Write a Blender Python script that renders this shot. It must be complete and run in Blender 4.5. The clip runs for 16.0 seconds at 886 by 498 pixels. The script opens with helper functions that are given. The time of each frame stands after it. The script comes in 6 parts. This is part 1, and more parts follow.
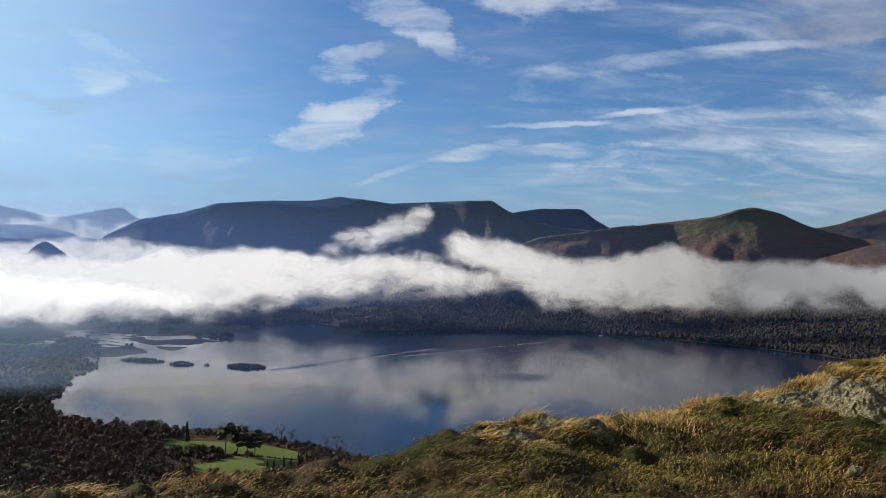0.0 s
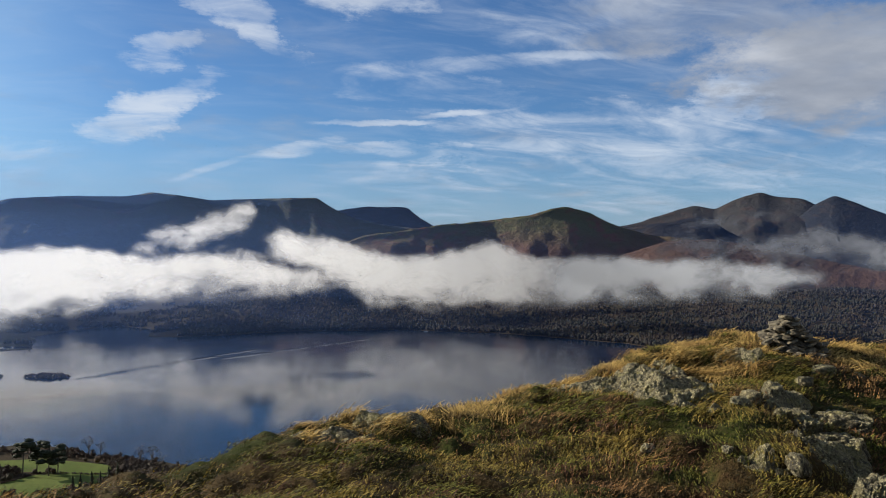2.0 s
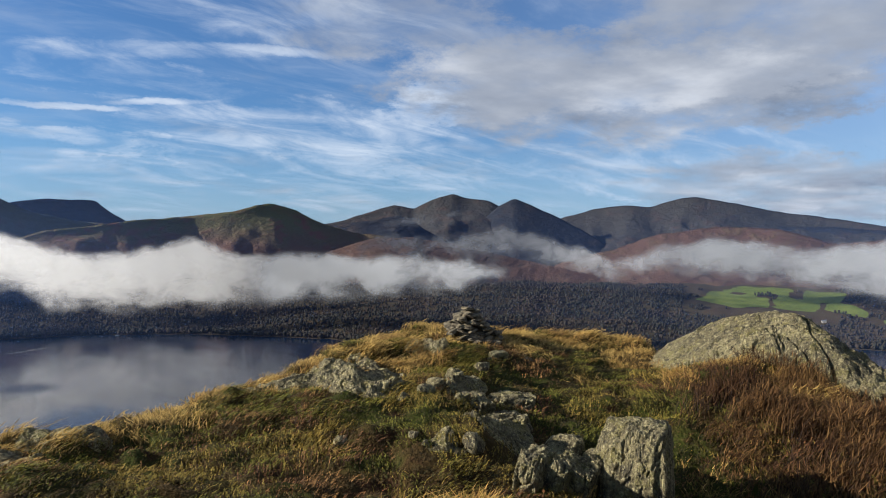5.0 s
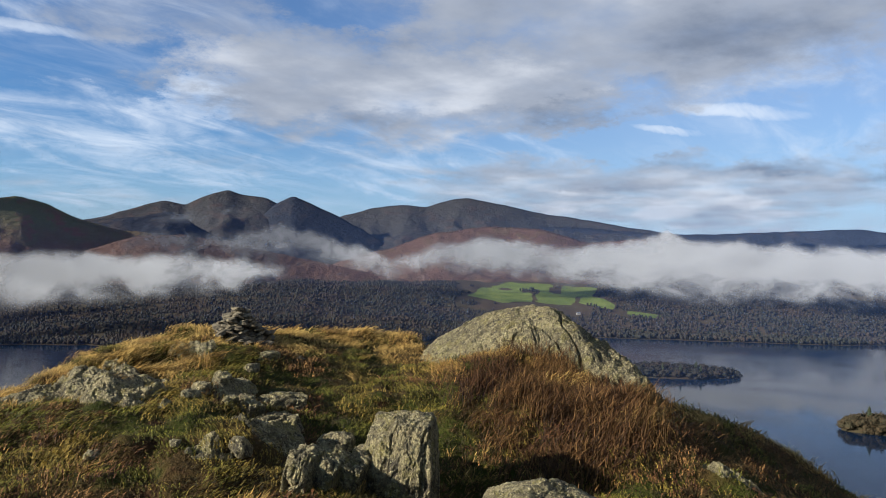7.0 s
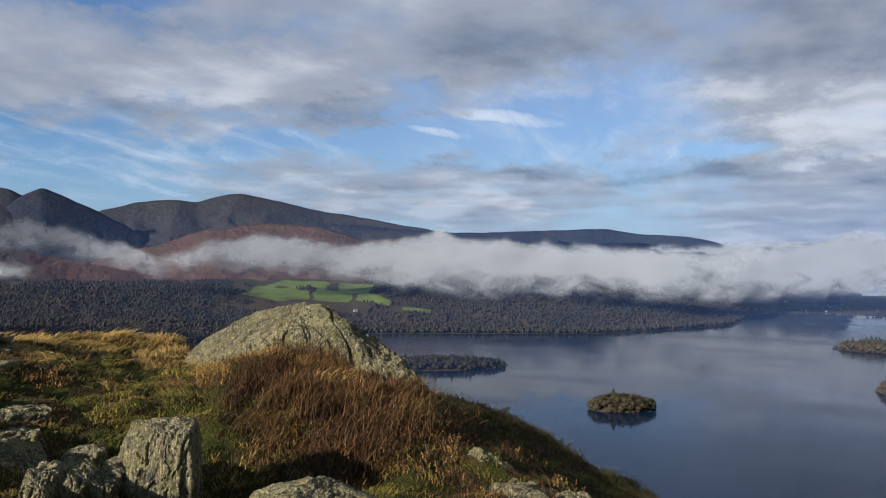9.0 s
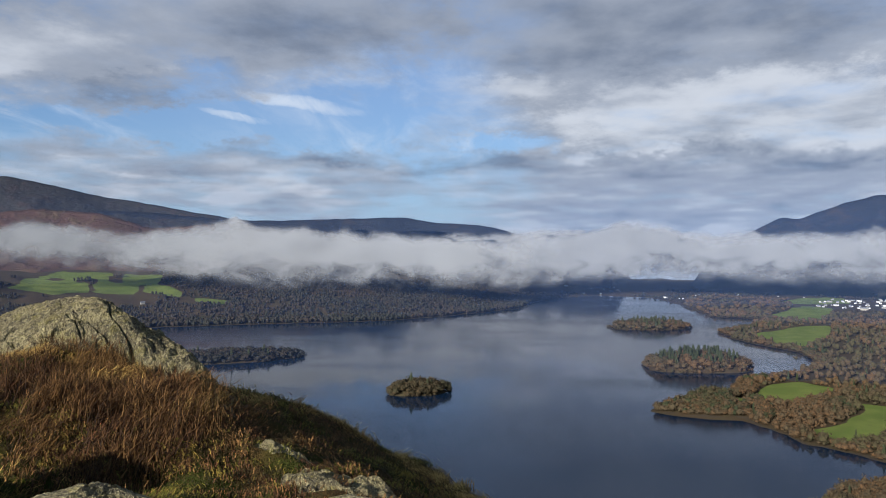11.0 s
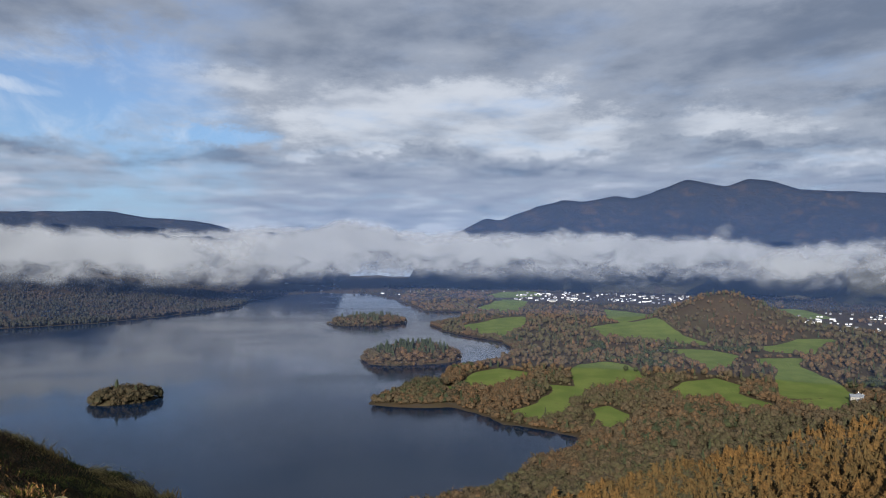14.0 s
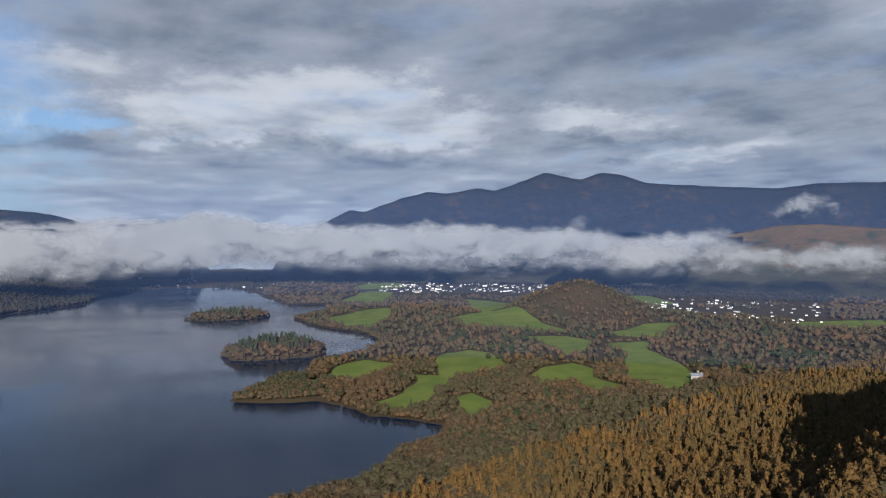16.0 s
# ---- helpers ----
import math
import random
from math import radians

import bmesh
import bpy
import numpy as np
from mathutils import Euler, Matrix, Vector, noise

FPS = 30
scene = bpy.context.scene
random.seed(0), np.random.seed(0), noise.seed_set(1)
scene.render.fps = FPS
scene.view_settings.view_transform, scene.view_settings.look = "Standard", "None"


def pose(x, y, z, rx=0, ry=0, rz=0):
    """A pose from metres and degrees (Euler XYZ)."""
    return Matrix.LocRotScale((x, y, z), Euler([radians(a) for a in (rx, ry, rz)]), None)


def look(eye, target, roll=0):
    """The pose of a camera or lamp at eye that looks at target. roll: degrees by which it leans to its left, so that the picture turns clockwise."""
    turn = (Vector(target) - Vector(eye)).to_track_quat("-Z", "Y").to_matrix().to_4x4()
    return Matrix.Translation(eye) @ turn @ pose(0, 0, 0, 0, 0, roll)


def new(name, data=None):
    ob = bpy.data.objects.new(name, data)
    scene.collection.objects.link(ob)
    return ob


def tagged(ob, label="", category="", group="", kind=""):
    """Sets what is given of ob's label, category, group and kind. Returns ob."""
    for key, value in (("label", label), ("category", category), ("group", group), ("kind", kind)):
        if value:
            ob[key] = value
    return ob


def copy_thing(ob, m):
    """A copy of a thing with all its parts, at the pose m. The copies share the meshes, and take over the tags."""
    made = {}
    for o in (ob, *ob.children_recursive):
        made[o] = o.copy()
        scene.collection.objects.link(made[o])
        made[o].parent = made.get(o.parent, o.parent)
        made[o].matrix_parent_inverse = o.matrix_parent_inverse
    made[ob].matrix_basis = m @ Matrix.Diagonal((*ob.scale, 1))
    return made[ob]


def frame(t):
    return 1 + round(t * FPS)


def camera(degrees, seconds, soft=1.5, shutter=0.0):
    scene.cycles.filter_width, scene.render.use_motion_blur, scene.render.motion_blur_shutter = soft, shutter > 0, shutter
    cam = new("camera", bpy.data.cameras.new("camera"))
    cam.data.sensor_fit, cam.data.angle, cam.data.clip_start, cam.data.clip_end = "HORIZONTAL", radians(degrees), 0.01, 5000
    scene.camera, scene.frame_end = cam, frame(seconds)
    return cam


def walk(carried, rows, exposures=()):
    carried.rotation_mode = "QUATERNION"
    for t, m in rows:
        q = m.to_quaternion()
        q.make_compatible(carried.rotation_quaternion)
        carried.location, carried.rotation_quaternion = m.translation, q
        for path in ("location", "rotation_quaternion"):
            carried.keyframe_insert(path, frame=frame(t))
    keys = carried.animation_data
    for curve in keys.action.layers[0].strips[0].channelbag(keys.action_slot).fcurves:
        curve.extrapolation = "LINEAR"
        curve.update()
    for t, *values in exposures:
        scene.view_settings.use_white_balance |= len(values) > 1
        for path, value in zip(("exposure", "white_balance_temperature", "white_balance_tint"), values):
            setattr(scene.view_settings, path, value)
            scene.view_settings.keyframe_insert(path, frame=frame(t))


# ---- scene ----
# The camera stands on a lakeside crag and turns about its holder at arm's length.
cam = camera(60.0, 16.0, soft=1.0)
EYE, ARM = 245.0, 0.45
ROWS = [
    (0.0, 0.0, 0.51, -1.03), (0.5, 3.17, 0.52, -0.89), (1.0, 6.41, 0.54, -0.75), (1.5, 9.65, 0.53, -0.73),
    (2.0, 12.95, 0.53, -0.61), (2.5, 16.11, 0.58, -0.57), (3.0, 19.47, 0.6, -0.6), (3.5, 23.01, 0.59, -0.54),
    (4.0, 26.77, 0.61, -0.47), (6.5, 46.93, 0.42, -0.37), (7.0, 51.04, 0.5, -0.32), (7.5, 55.14, 0.58, -0.25),
    (8.0, 59.33, 0.65, -0.21), (8.5, 63.33, 0.64, -0.25), (9.0, 67.56, 0.38, -0.2), (11.5, 86.04, -0.52, -0.01),
    (12.0, 89.73, -0.51, -0.04), (12.5, 93.44, -0.52, -0.18), (13.0, 96.99, -0.55, -0.27), (13.5, 100.21, -0.56, -0.39),
    (14.0, 103.08, -0.57, -0.49), (14.5, 105.6, -0.6, -0.54), (15.0, 108.08, -0.75, -0.49), (15.5, 110.6, -0.94, -0.31),
    (16.0, 113.15, -1.13, -0.27),
]
walk(cam, [(t, pose(ARM * math.sin(radians(a)), ARM * math.cos(radians(a)), EYE, 90 + p, r, -a)) for t, a, p, r in ROWS],
     [(0.0, -0.2, 6280, 10), (1.0, -0.26, 6280, 10), (2.0, -0.14, 6280, 10), (3.0, -0.02, 6280, 10), (4.0, -0.02, 6230, 10), (6.5, 0.14, 6180, 10), (7.5, 0.04, 6130, 10), (9.0, -0.09, 6090, 10), (14.0, -0.14, 6090, 10), (16.0, -0.21, 6090, 10)])

# ---- light ----
SUN_AZ, SUN_EL = -62.0, 19.5
sun = new("sun", bpy.data.lights.new("sun", "SUN"))
sun.data.energy, sun.data.angle, sun.data.color = 10.8, radians(0.6), (1.0, 0.895, 0.745)
sun_dir = Vector((math.sin(radians(SUN_AZ)) * math.cos(radians(SUN_EL)), math.cos(radians(SUN_AZ)) * math.cos(radians(SUN_EL)), math.sin(radians(SUN_EL))))
sun.matrix_world = look(sun_dir * 100, (0, 0, 0))


class Nodes:
    """Short hand for building a node tree."""

    def __init__(self, tree):
        self.tree = tree
        tree.nodes.clear()

    def add(self, kind, operation="", noise_type="", interpolation_type="", data_type="", sky_type="", attribute_name="", use_clamp=None, sun_disc=None):
        n = self.tree.nodes.new(kind)
        if operation:
            n.operation = operation
        if noise_type:
            n.noise_type = noise_type
        if interpolation_type:
            n.interpolation_type = interpolation_type
        if data_type:
            n.data_type = data_type
        if sky_type:
            n.sky_type = sky_type
        if attribute_name:
            n.attribute_name = attribute_name
        if use_clamp is not None:
            n.use_clamp = use_clamp
        if sun_disc is not None:
            n.sun_disc = sun_disc
        return n

    def link(self, a, b):
        self.tree.links.new(a, b)

    def put(self, socket, v):
        if hasattr(v, "is_output"):
            self.link(v, socket)
        elif isinstance(v, (tuple, list)) and len(v) == 3 and socket.type == "RGBA":
            socket.default_value = (*v, 1)
        else:
            socket.default_value = v

    def math(self, op, a, b=0.0, c=0.0, clamp=False):
        n = self.add("ShaderNodeMath", operation=op, use_clamp=clamp)
        for s, v in zip(n.inputs, (a, b, c)):
            self.put(s, v)
        return n.outputs[0]

    def vmath(self, op, a, b=(0, 0, 0)):
        n = self.add("ShaderNodeVectorMath", operation=op)
        self.put(n.inputs[0], a), self.put(n.inputs[1], b)
        return n.outputs[1] if op in ("DOT_PRODUCT", "LENGTH") else n.outputs[0]

    def mix(self, f, a, b):
        n = self.add("ShaderNodeMix", data_type="RGBA")
        self.put(n.inputs[0], f), self.put(n.inputs[6], a), self.put(n.inputs[7], b)
        return n.outputs[2]

    def noise(self, vec, scale, detail=4.0, rough=0.55, warp=0.0, kind="FBM"):
        n = self.add("ShaderNodeTexNoise", noise_type=kind)
        if vec is not None:
            self.link(vec, n.inputs["Vector"])
        n.inputs["Scale"].default_value, n.inputs["Detail"].default_value = scale, detail
        n.inputs["Roughness"].default_value, n.inputs["Distortion"].default_value = rough, warp
        return n.outputs[0]

    def add_noise_vec(self, vec, scale):
        n = self.add("ShaderNodeTexNoise")
        self.link(vec, n.inputs["Vector"])
        n.inputs["Scale"].default_value = scale
        return self.vmath("SUBTRACT", n.outputs["Color"], (0.5, 0.5, 0.5))

    def step(self, v, lo, hi, a=0.0, b=1.0):
        n = self.add("ShaderNodeMapRange", interpolation_type="SMOOTHSTEP")
        for s, x in zip(n.inputs, (v, lo, hi, a, b)):
            self.put(s, x)
        return n.outputs[0]

    def scaled(self, vec, s, at=(0, 0, 0), turn=(0, 0, 0)):
        n = self.add("ShaderNodeMapping")
        self.link(vec, n.inputs[0])
        n.inputs[1].default_value, n.inputs[2].default_value, n.inputs[3].default_value = at, turn, s
        return n.outputs[0]


# bearing, elevation, half width, half height, tilt (all in degrees) and amount
PUFFS = [
    (-23.8, 13.2, 3.0, 1.0, -25, 0.5), (-24.7, 11.5, 1.8, 0.9, 0, 0.8), (-22.3, 12.4, 2.4, 0.6, -10, 0.65), (-7.6, 10.2, 4.6, 1.3, 33, 1.0),
    (-9.9, 8.7, 2.4, 1.0, 12, 0.95), (-7.2, 14.0, 2.9, 0.9, 15, 0.8), (-3.0, 17.2, 3.4, 1.2, -15, 0.8), (-0.3, 15.9, 2.8, 1.1, -40, 0.75),
    (7.1, 18.3, 5.0, 1.0, 0, 1.0), (-17.9, 6.4, 4.4, 1.3, 0, 0.7), (-24.3, 6.3, 2.2, 0.5, 0, 0.55), (-30.0, 7.2, 2.2, 0.5, 0, 0.6),
]
STREAKS = [
    (-3.5, 6.3, 3.2, 0.35, 18, 0.75), (1.8, 7.6, 3.6, 0.6, 12, 0.8), (7.5, 7.8, 5.2, 0.45, -1, 0.75), (7.8, 9.7, 4.6, 0.22, 1, 0.95), (14.5, 10.5, 3.6, 0.26, 4, 0.95),
    (9.0, 13.5, 4.4, 0.7, 0, 0.5), (17.0, 14.2, 7.0, 0.6, 3, 0.55), (9.8, 5.7, 4.2, 0.45, 3, 0.65), (72.3, 10.1, 4.6, 0.5, -8, 0.95), (67.5, 9.0, 2.4, 0.3, -12, 0.8), (22.0, 14.6, 5.0, 0.4, 0, 0.75),
]
VEILS = [
    (21.0, 9.0, 9.0, 2.2, 3, 0.7), (28.0, 9.0, 9.0, 2.6, 0, 0.8), (33.7, 10.7, 4.6, 1.6, 15, 1.0), (13.5, 6.8, 6.0, 0.8, 5, 0.7), (18.0, 5.0, 12.0, 0.7, 0, 0.55),
    (28.0, 6.0, 8.0, 0.6, 0, 0.6), (24.0, 17.2, 10.0, 2.0, 0, 0.5), (40.0, 6.0, 9.0, 0.5, 0, 0.6), (47.0, 5.0, 10.0, 0.8, 0, 0.6), (12.0, 12.0, 9.0, 1.6, 0, 0.4),
]
HEAPS = [
    (40.5, 13.0, 8.0, 3.4, 0, 0.9), (49.0, 12.3, 10.0, 4.0, 0, 1.0), (58.0, 12.8, 10.0, 3.6, 8, 1.0), (70.0, 16.5, 15.0, 5.2, 0, 1.0), (32.0, 17.0, 9.0, 2.2, 0, 0.55), (58.0, 20.0, 20.0, 4.5, 0, 0.9),
    (68.0, 4.6, 16.0, 2.8, 0, 0.8), (55.0, 4.4, 8.0, 1.2, 0, 0.6),
]
LIGHTER = [
    (97.4, 8.8, 7.0, 2.2, 0, 1.0), (105.0, 9.3, 8.0, 2.4, -5, 1.0), (113.0, 8.2, 8.0, 2.0, -8, 0.9), (95.5, 8.6, 3.6, 2.0, 0, 0.6), (121.5, 8.4, 5.0, 1.5, 0, 0.7), (131.0, 6.0, 6.0, 0.9, 8, 0.7),
    (52.0, 12.5, 9.0, 2.6, 0, 0.45), (84.0, 10.6, 9.0, 1.6, 4, 0.6), (64.0, 4.0, 10.0, 0.8, 0, 0.5),
]
DARKER = [
    (90.0, 15.5, 22.0, 3.2, 0, 0.75), (127.0, 13.5, 15.0, 3.4, 0, 0.9), (137.0, 9.2, 7.0, 1.8, -8, 0.9), (80.0, 6.2, 12.0, 0.8, -2, 0.9), (120.0, 6.2, 16.0, 0.9, 2, 0.7), (97.0, 6.2, 10.0, 0.7, 0, 0.7),
    (64.0, 11.3, 9.0, 0.9, 8, 0.6), (140.0, 4.6, 12.0, 1.6, 0, 0.7), (44.0, 9.6, 7.0, 0.9, 0, 0.5),
]
CUMULUS = [(67.0, 3.2, 2.1, 0.55, 0, 1.0), (88.6, 0.8, 2.6, 0.6, 0, 1.0), (96.8, 0.9, 2.4, 0.6, 0, 1.0), (101.8, 0.7, 2.4, 0.45, 0, 1.0)]


def sky_world():
    w = bpy.data.worlds.new("sky")
    scene.world = w
    w.use_nodes = True
    n = Nodes(w.node_tree)
    way = n.add("ShaderNodeTexCoord").outputs["Generated"]
    sky = n.add("ShaderNodeTexSky", sky_type="NISHITA", sun_disc=False)
    sky.sun_elevation, sky.sun_rotation = radians(SUN_EL), radians(SUN_AZ)
    sky.altitude, sky.air_density, sky.dust_density, sky.ozone_density = 300, 1.0, 0.6, 1.6
    sep = n.add("ShaderNodeSeparateXYZ")
    n.link(way, sep.inputs[0])
    x, y, z = sep.outputs
    up = n.math("MAXIMUM", z, 0.0)
    az = n.math("MULTIPLY", n.math("ARCTAN2", x, y), 180 / math.pi)
    el = n.math("MULTIPLY", n.math("ARCSINE", z), 180 / math.pi)

    def flat(lift):
        den, c = n.math("ADD", up, lift), n.add("ShaderNodeCombineXYZ")
        n.link(n.math("DIVIDE", x, den), c.inputs[0])
        n.link(n.math("DIVIDE", y, den), c.inputs[1])
        return c.outputs[0]

    high, low = flat(0.20), flat(0.11)
    # the wind tears every outline
    tear = n.add("ShaderNodeTexNoise")
    n.link(n.scaled(way, (1, 1, 2.2)), tear.inputs["Vector"])
    tear.inputs["Scale"].default_value, tear.inputs["Detail"].default_value, tear.inputs["Roughness"].default_value = 8.0, 8.0, 0.68
    bend = n.add("ShaderNodeSeparateXYZ")
    n.link(n.vmath("SUBTRACT", tear.outputs["Color"], (0.5, 0.5, 0.5)), bend.inputs[0])

    def spots(rows, far):
        """The largest of several soft ellipses on the sky's dome."""
        aa = n.math("MULTIPLY_ADD", bend.outputs[0], 22.0 * far, az)
        ee = n.math("MULTIPLY_ADD", bend.outputs[1], 8.0 * far, el)
        best = None
        for a, e, ha, he, tilt, amount in rows:
            c, s = math.cos(radians(tilt)), math.sin(radians(tilt))
            da, de = n.math("SUBTRACT", aa, a), n.math("SUBTRACT", ee, e)
            u = n.math("MULTIPLY_ADD", da, c / ha, n.math("MULTIPLY", de, s / ha))
            v = n.math("MULTIPLY_ADD", da, -s / he, n.math("MULTIPLY", de, c / he))
            m = n.step(n.math("MULTIPLY_ADD", u, u, n.math("MULTIPLY", v, v)), 0.0, 1.9, amount, 0.0)
            best = m if best is None else n.math("MAXIMUM", best, m)
        return best

    # high ice cloud: torn puffs, thin streaks, wide veils
    fibre = n.noise(n.scaled(high, (1.0, 2.2, 1), turn=(0, 0, radians(-35))), 2.6, 9, 0.60, 0.6)
    fibre = n.math("MULTIPLY", n.math("SUBTRACT", fibre, 0.5), 2.3)
    puff = n.math("MAXIMUM", n.math("MAXIMUM", spots(PUFFS, 0.45), spots(STREAKS, 0.16)), n.math("MULTIPLY", spots(VEILS, 1.0), 0.85))
    cirrus = n.math("MULTIPLY", n.step(n.math("ADD", puff, n.math("MULTIPLY", fibre, 1.25)), 0.0, 1.6), n.step(puff, 0.0, 0.35))
    veil = n.noise(n.scaled(high, (0.7, 0.9, 1), at=(4.3, 2.6, 0)), 1.0, 3, 0.5)
    cirrus = n.math("MAXIMUM", cirrus, n.math("MULTIPLY", n.math("MULTIPLY", n.step(fibre, -0.25, 0.9), n.step(veil, 0.3, 0.62)), n.step(az, -12, 30, 0.25, 0.95)))
    # low heaped layer: closes towards the north
    lump = n.math("ADD", n.math("MULTIPLY", n.noise(n.scaled(low, (0.8, 0.9, 1), at=(1, 7, 0)), 1.1, 3, 0.5), 0.45), n.math("MULTIPLY", n.noise(low, 2.6, 10, 0.56, 0.0), 0.55))
    lump = n.math("SUBTRACT", lump, 0.5)
    cover = n.math("MAXIMUM", spots(HEAPS, 1.0), n.step(az, 76, 94))
    cover = n.math("MAXIMUM", cover, n.math("MULTIPLY", n.step(az, -150, -130, 1.0, 0.0), 0.9))
    cover = n.math("SUBTRACT", cover, spots([(44.1, 18.0, 5.0, 1.5, 0, 0.7), (66.0, 8.7, 9.0, 1.4, 4, 0.75), (87.0, 7.6, 3.5, 0.7, 0, 0.7), (73.0, 8.6, 6.0, 1.4, 3, 0.8)], 0.5))
    thick = n.step(n.math("MULTIPLY_ADD", lump, 2.4, cover), -0.05, 1.05)
    # bright crowns and grey bases
    shade = n.math("ADD", n.math("MULTIPLY", n.math("SUBTRACT", n.noise(n.scaled(low, (0.9, 1.0, 1), at=(9, 4, 0)), 2.0, 10, 0.52, 0.05), 0.5), 1.6), 0.52)
    shade = n.math("MULTIPLY_ADD", spots(LIGHTER, 1.0), 0.36, shade)
    shade = n.math("MULTIPLY_ADD", spots(DARKER, 1.0), -0.28, shade)
    grey = n.mix(n.step(shade, 0.0, 0.52), (0.185, 0.218, 0.285), (0.375, 0.405, 0.465))
    grey = n.mix(n.step(shade, 0.45, 1.05), grey, (0.72, 0.735, 0.765))
    blue = n.vmath("MULTIPLY", sky.outputs[0], (0.056, 0.084, 0.120))
    blue = n.mix(n.step(az, 25, 75, 0.0, 0.30), blue, (0.56, 0.64, 0.76))
    c = n.mix(n.math("MULTIPLY", cirrus, 0.85), blue, (0.76, 0.82, 0.90))
    near_sun = n.vmath("DOT_PRODUCT", way, tuple(sun_dir))
    c = n.mix(n.step(near_sun, 0.60, 1.0, 0.0, 0.8), c, (0.62, 0.89, 1.10))
    c = n.mix(n.step(el, 0.0, 10.0, 0.42, 0.0), c, (0.46, 0.62, 0.82))
    c = n.mix(n.math("MULTIPLY", thick, 0.94), c, grey)
    c = n.mix(n.step(el, 0.0, 4.0, 0.35, 0.0), c, (0.40, 0.50, 0.64))
    c = n.mix(n.step(n.math("MULTIPLY_ADD", lump, 1.6, spots(CUMULUS, 0.3)), 0.05, 0.95, 0.0, 0.7), c, (0.62, 0.66, 0.72))
    bg = n.add("ShaderNodeBackground")
    n.link(c, bg.inputs[0])
    bg.inputs[1].default_value = 1.0
    n.link(bg.outputs[0], n.add("ShaderNodeOutputWorld").inputs[0])


sky_world()


# ---- materials ----
def material(name, build, rough=0.85, spec=0.25, thin=0.0):
    """build(n, position) returns colour, bump height or None, and bump depth in metres."""
    m = bpy.data.materials.new(name)
    m.use_nodes = True
    n = Nodes(m.node_tree)
    pos = n.add("ShaderNodeNewGeometry").outputs["Position"]
    b = n.add("ShaderNodeBsdfPrincipled")
    b.inputs["Roughness"].default_value, b.inputs["Specular IOR Level"].default_value = rough, spec
    colour, height, depth = build(n, pos)
    n.put(b.inputs["Base Color"], colour)
    if height is not None:
        k = n.add("ShaderNodeBump")
        k.inputs["Distance"].default_value = depth
        n.link(height, k.inputs["Height"])
        n.link(k.outputs[0], b.inputs["Normal"])
    surface = b.outputs[0]
    if thin:
        # leaves and twigs pass some of the light on
        tr, mx = n.add("ShaderNodeBsdfTranslucent"), n.add("ShaderNodeMixShader")
        n.put(tr.inputs["Color"], colour)
        mx.inputs[0].default_value = thin
        n.link(surface, mx.inputs[1]), n.link(tr.outputs[0], mx.inputs[2])
        surface = mx.outputs[0]
    n.link(surface, n.add("ShaderNodeOutputMaterial").inputs[0])
    return m


def attr(n, name):
    return n.add("ShaderNodeAttribute", attribute_name=name).outputs["Fac"]


def island(n):
    return n.add("ShaderNodeNewGeometry").outputs["Random Per Island"]


def m_ground(n, p):
    a, b = n.noise(p, 0.012, 6, 0.6), n.noise(p, 0.15, 5, 0.6)
    rough = n.mix(n.step(a, 0.4, 0.62), (0.046, 0.034, 0.021), (0.047, 0.040, 0.023))
    rough = n.mix(n.step(b, 0.45, 0.7), rough, (0.052, 0.036, 0.022))
    pasture = n.mix(n.step(n.noise(p, 0.02, 4), 0.35, 0.65), (0.082, 0.112, 0.026), (0.115, 0.142, 0.036))
    pasture = n.mix(n.step(b, 0.48, 0.75), pasture, (0.095, 0.105, 0.032))
    edge = n.math("ADD", attr(n, "field"), n.math("MULTIPLY", n.math("SUBTRACT", b, 0.5), 0.25))
    c = n.mix(n.step(edge, 0.42, 0.52), rough, pasture)
    marsh = n.mix(n.step(b, 0.4, 0.6), (0.050, 0.034, 0.022), (0.036, 0.036, 0.020))
    c = n.mix(attr(n, "marsh"), c, marsh)
    c = n.mix(n.step(attr(n, "shore"), 0.45, 0.9), c, (0.045, 0.037, 0.029))
    return c, n.noise(p, 0.2, 6, 0.65), 1.2


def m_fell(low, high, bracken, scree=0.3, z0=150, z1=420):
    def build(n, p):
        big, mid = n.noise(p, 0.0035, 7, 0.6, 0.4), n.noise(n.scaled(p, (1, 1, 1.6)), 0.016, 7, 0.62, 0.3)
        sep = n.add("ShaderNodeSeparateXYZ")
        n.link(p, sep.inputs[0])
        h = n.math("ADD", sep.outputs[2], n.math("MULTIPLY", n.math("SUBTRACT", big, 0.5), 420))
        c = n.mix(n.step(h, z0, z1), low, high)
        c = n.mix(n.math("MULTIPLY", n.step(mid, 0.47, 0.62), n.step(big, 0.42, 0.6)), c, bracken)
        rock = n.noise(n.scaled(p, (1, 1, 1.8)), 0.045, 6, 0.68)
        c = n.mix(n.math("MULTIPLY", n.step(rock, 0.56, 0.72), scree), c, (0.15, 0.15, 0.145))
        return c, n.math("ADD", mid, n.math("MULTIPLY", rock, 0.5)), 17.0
    return build


def m_foliage(a, b, c):
    def build(n, p):
        t = attr(n, "tone")
        col = n.mix(n.step(t, 0.1, 0.5), a, b)
        col = n.mix(n.step(t, 0.55, 0.95), col, c)
        col = n.mix(n.math("MULTIPLY", island(n), 0.3), col, tuple(0.6 * v for v in b))
        twig = n.noise(p, 0.42, 6, 0.72)
        col = n.mix(n.step(twig, 0.40, 0.62), tuple(0.6 * v for v in b), col)
        return col, twig, 0.9
    return build


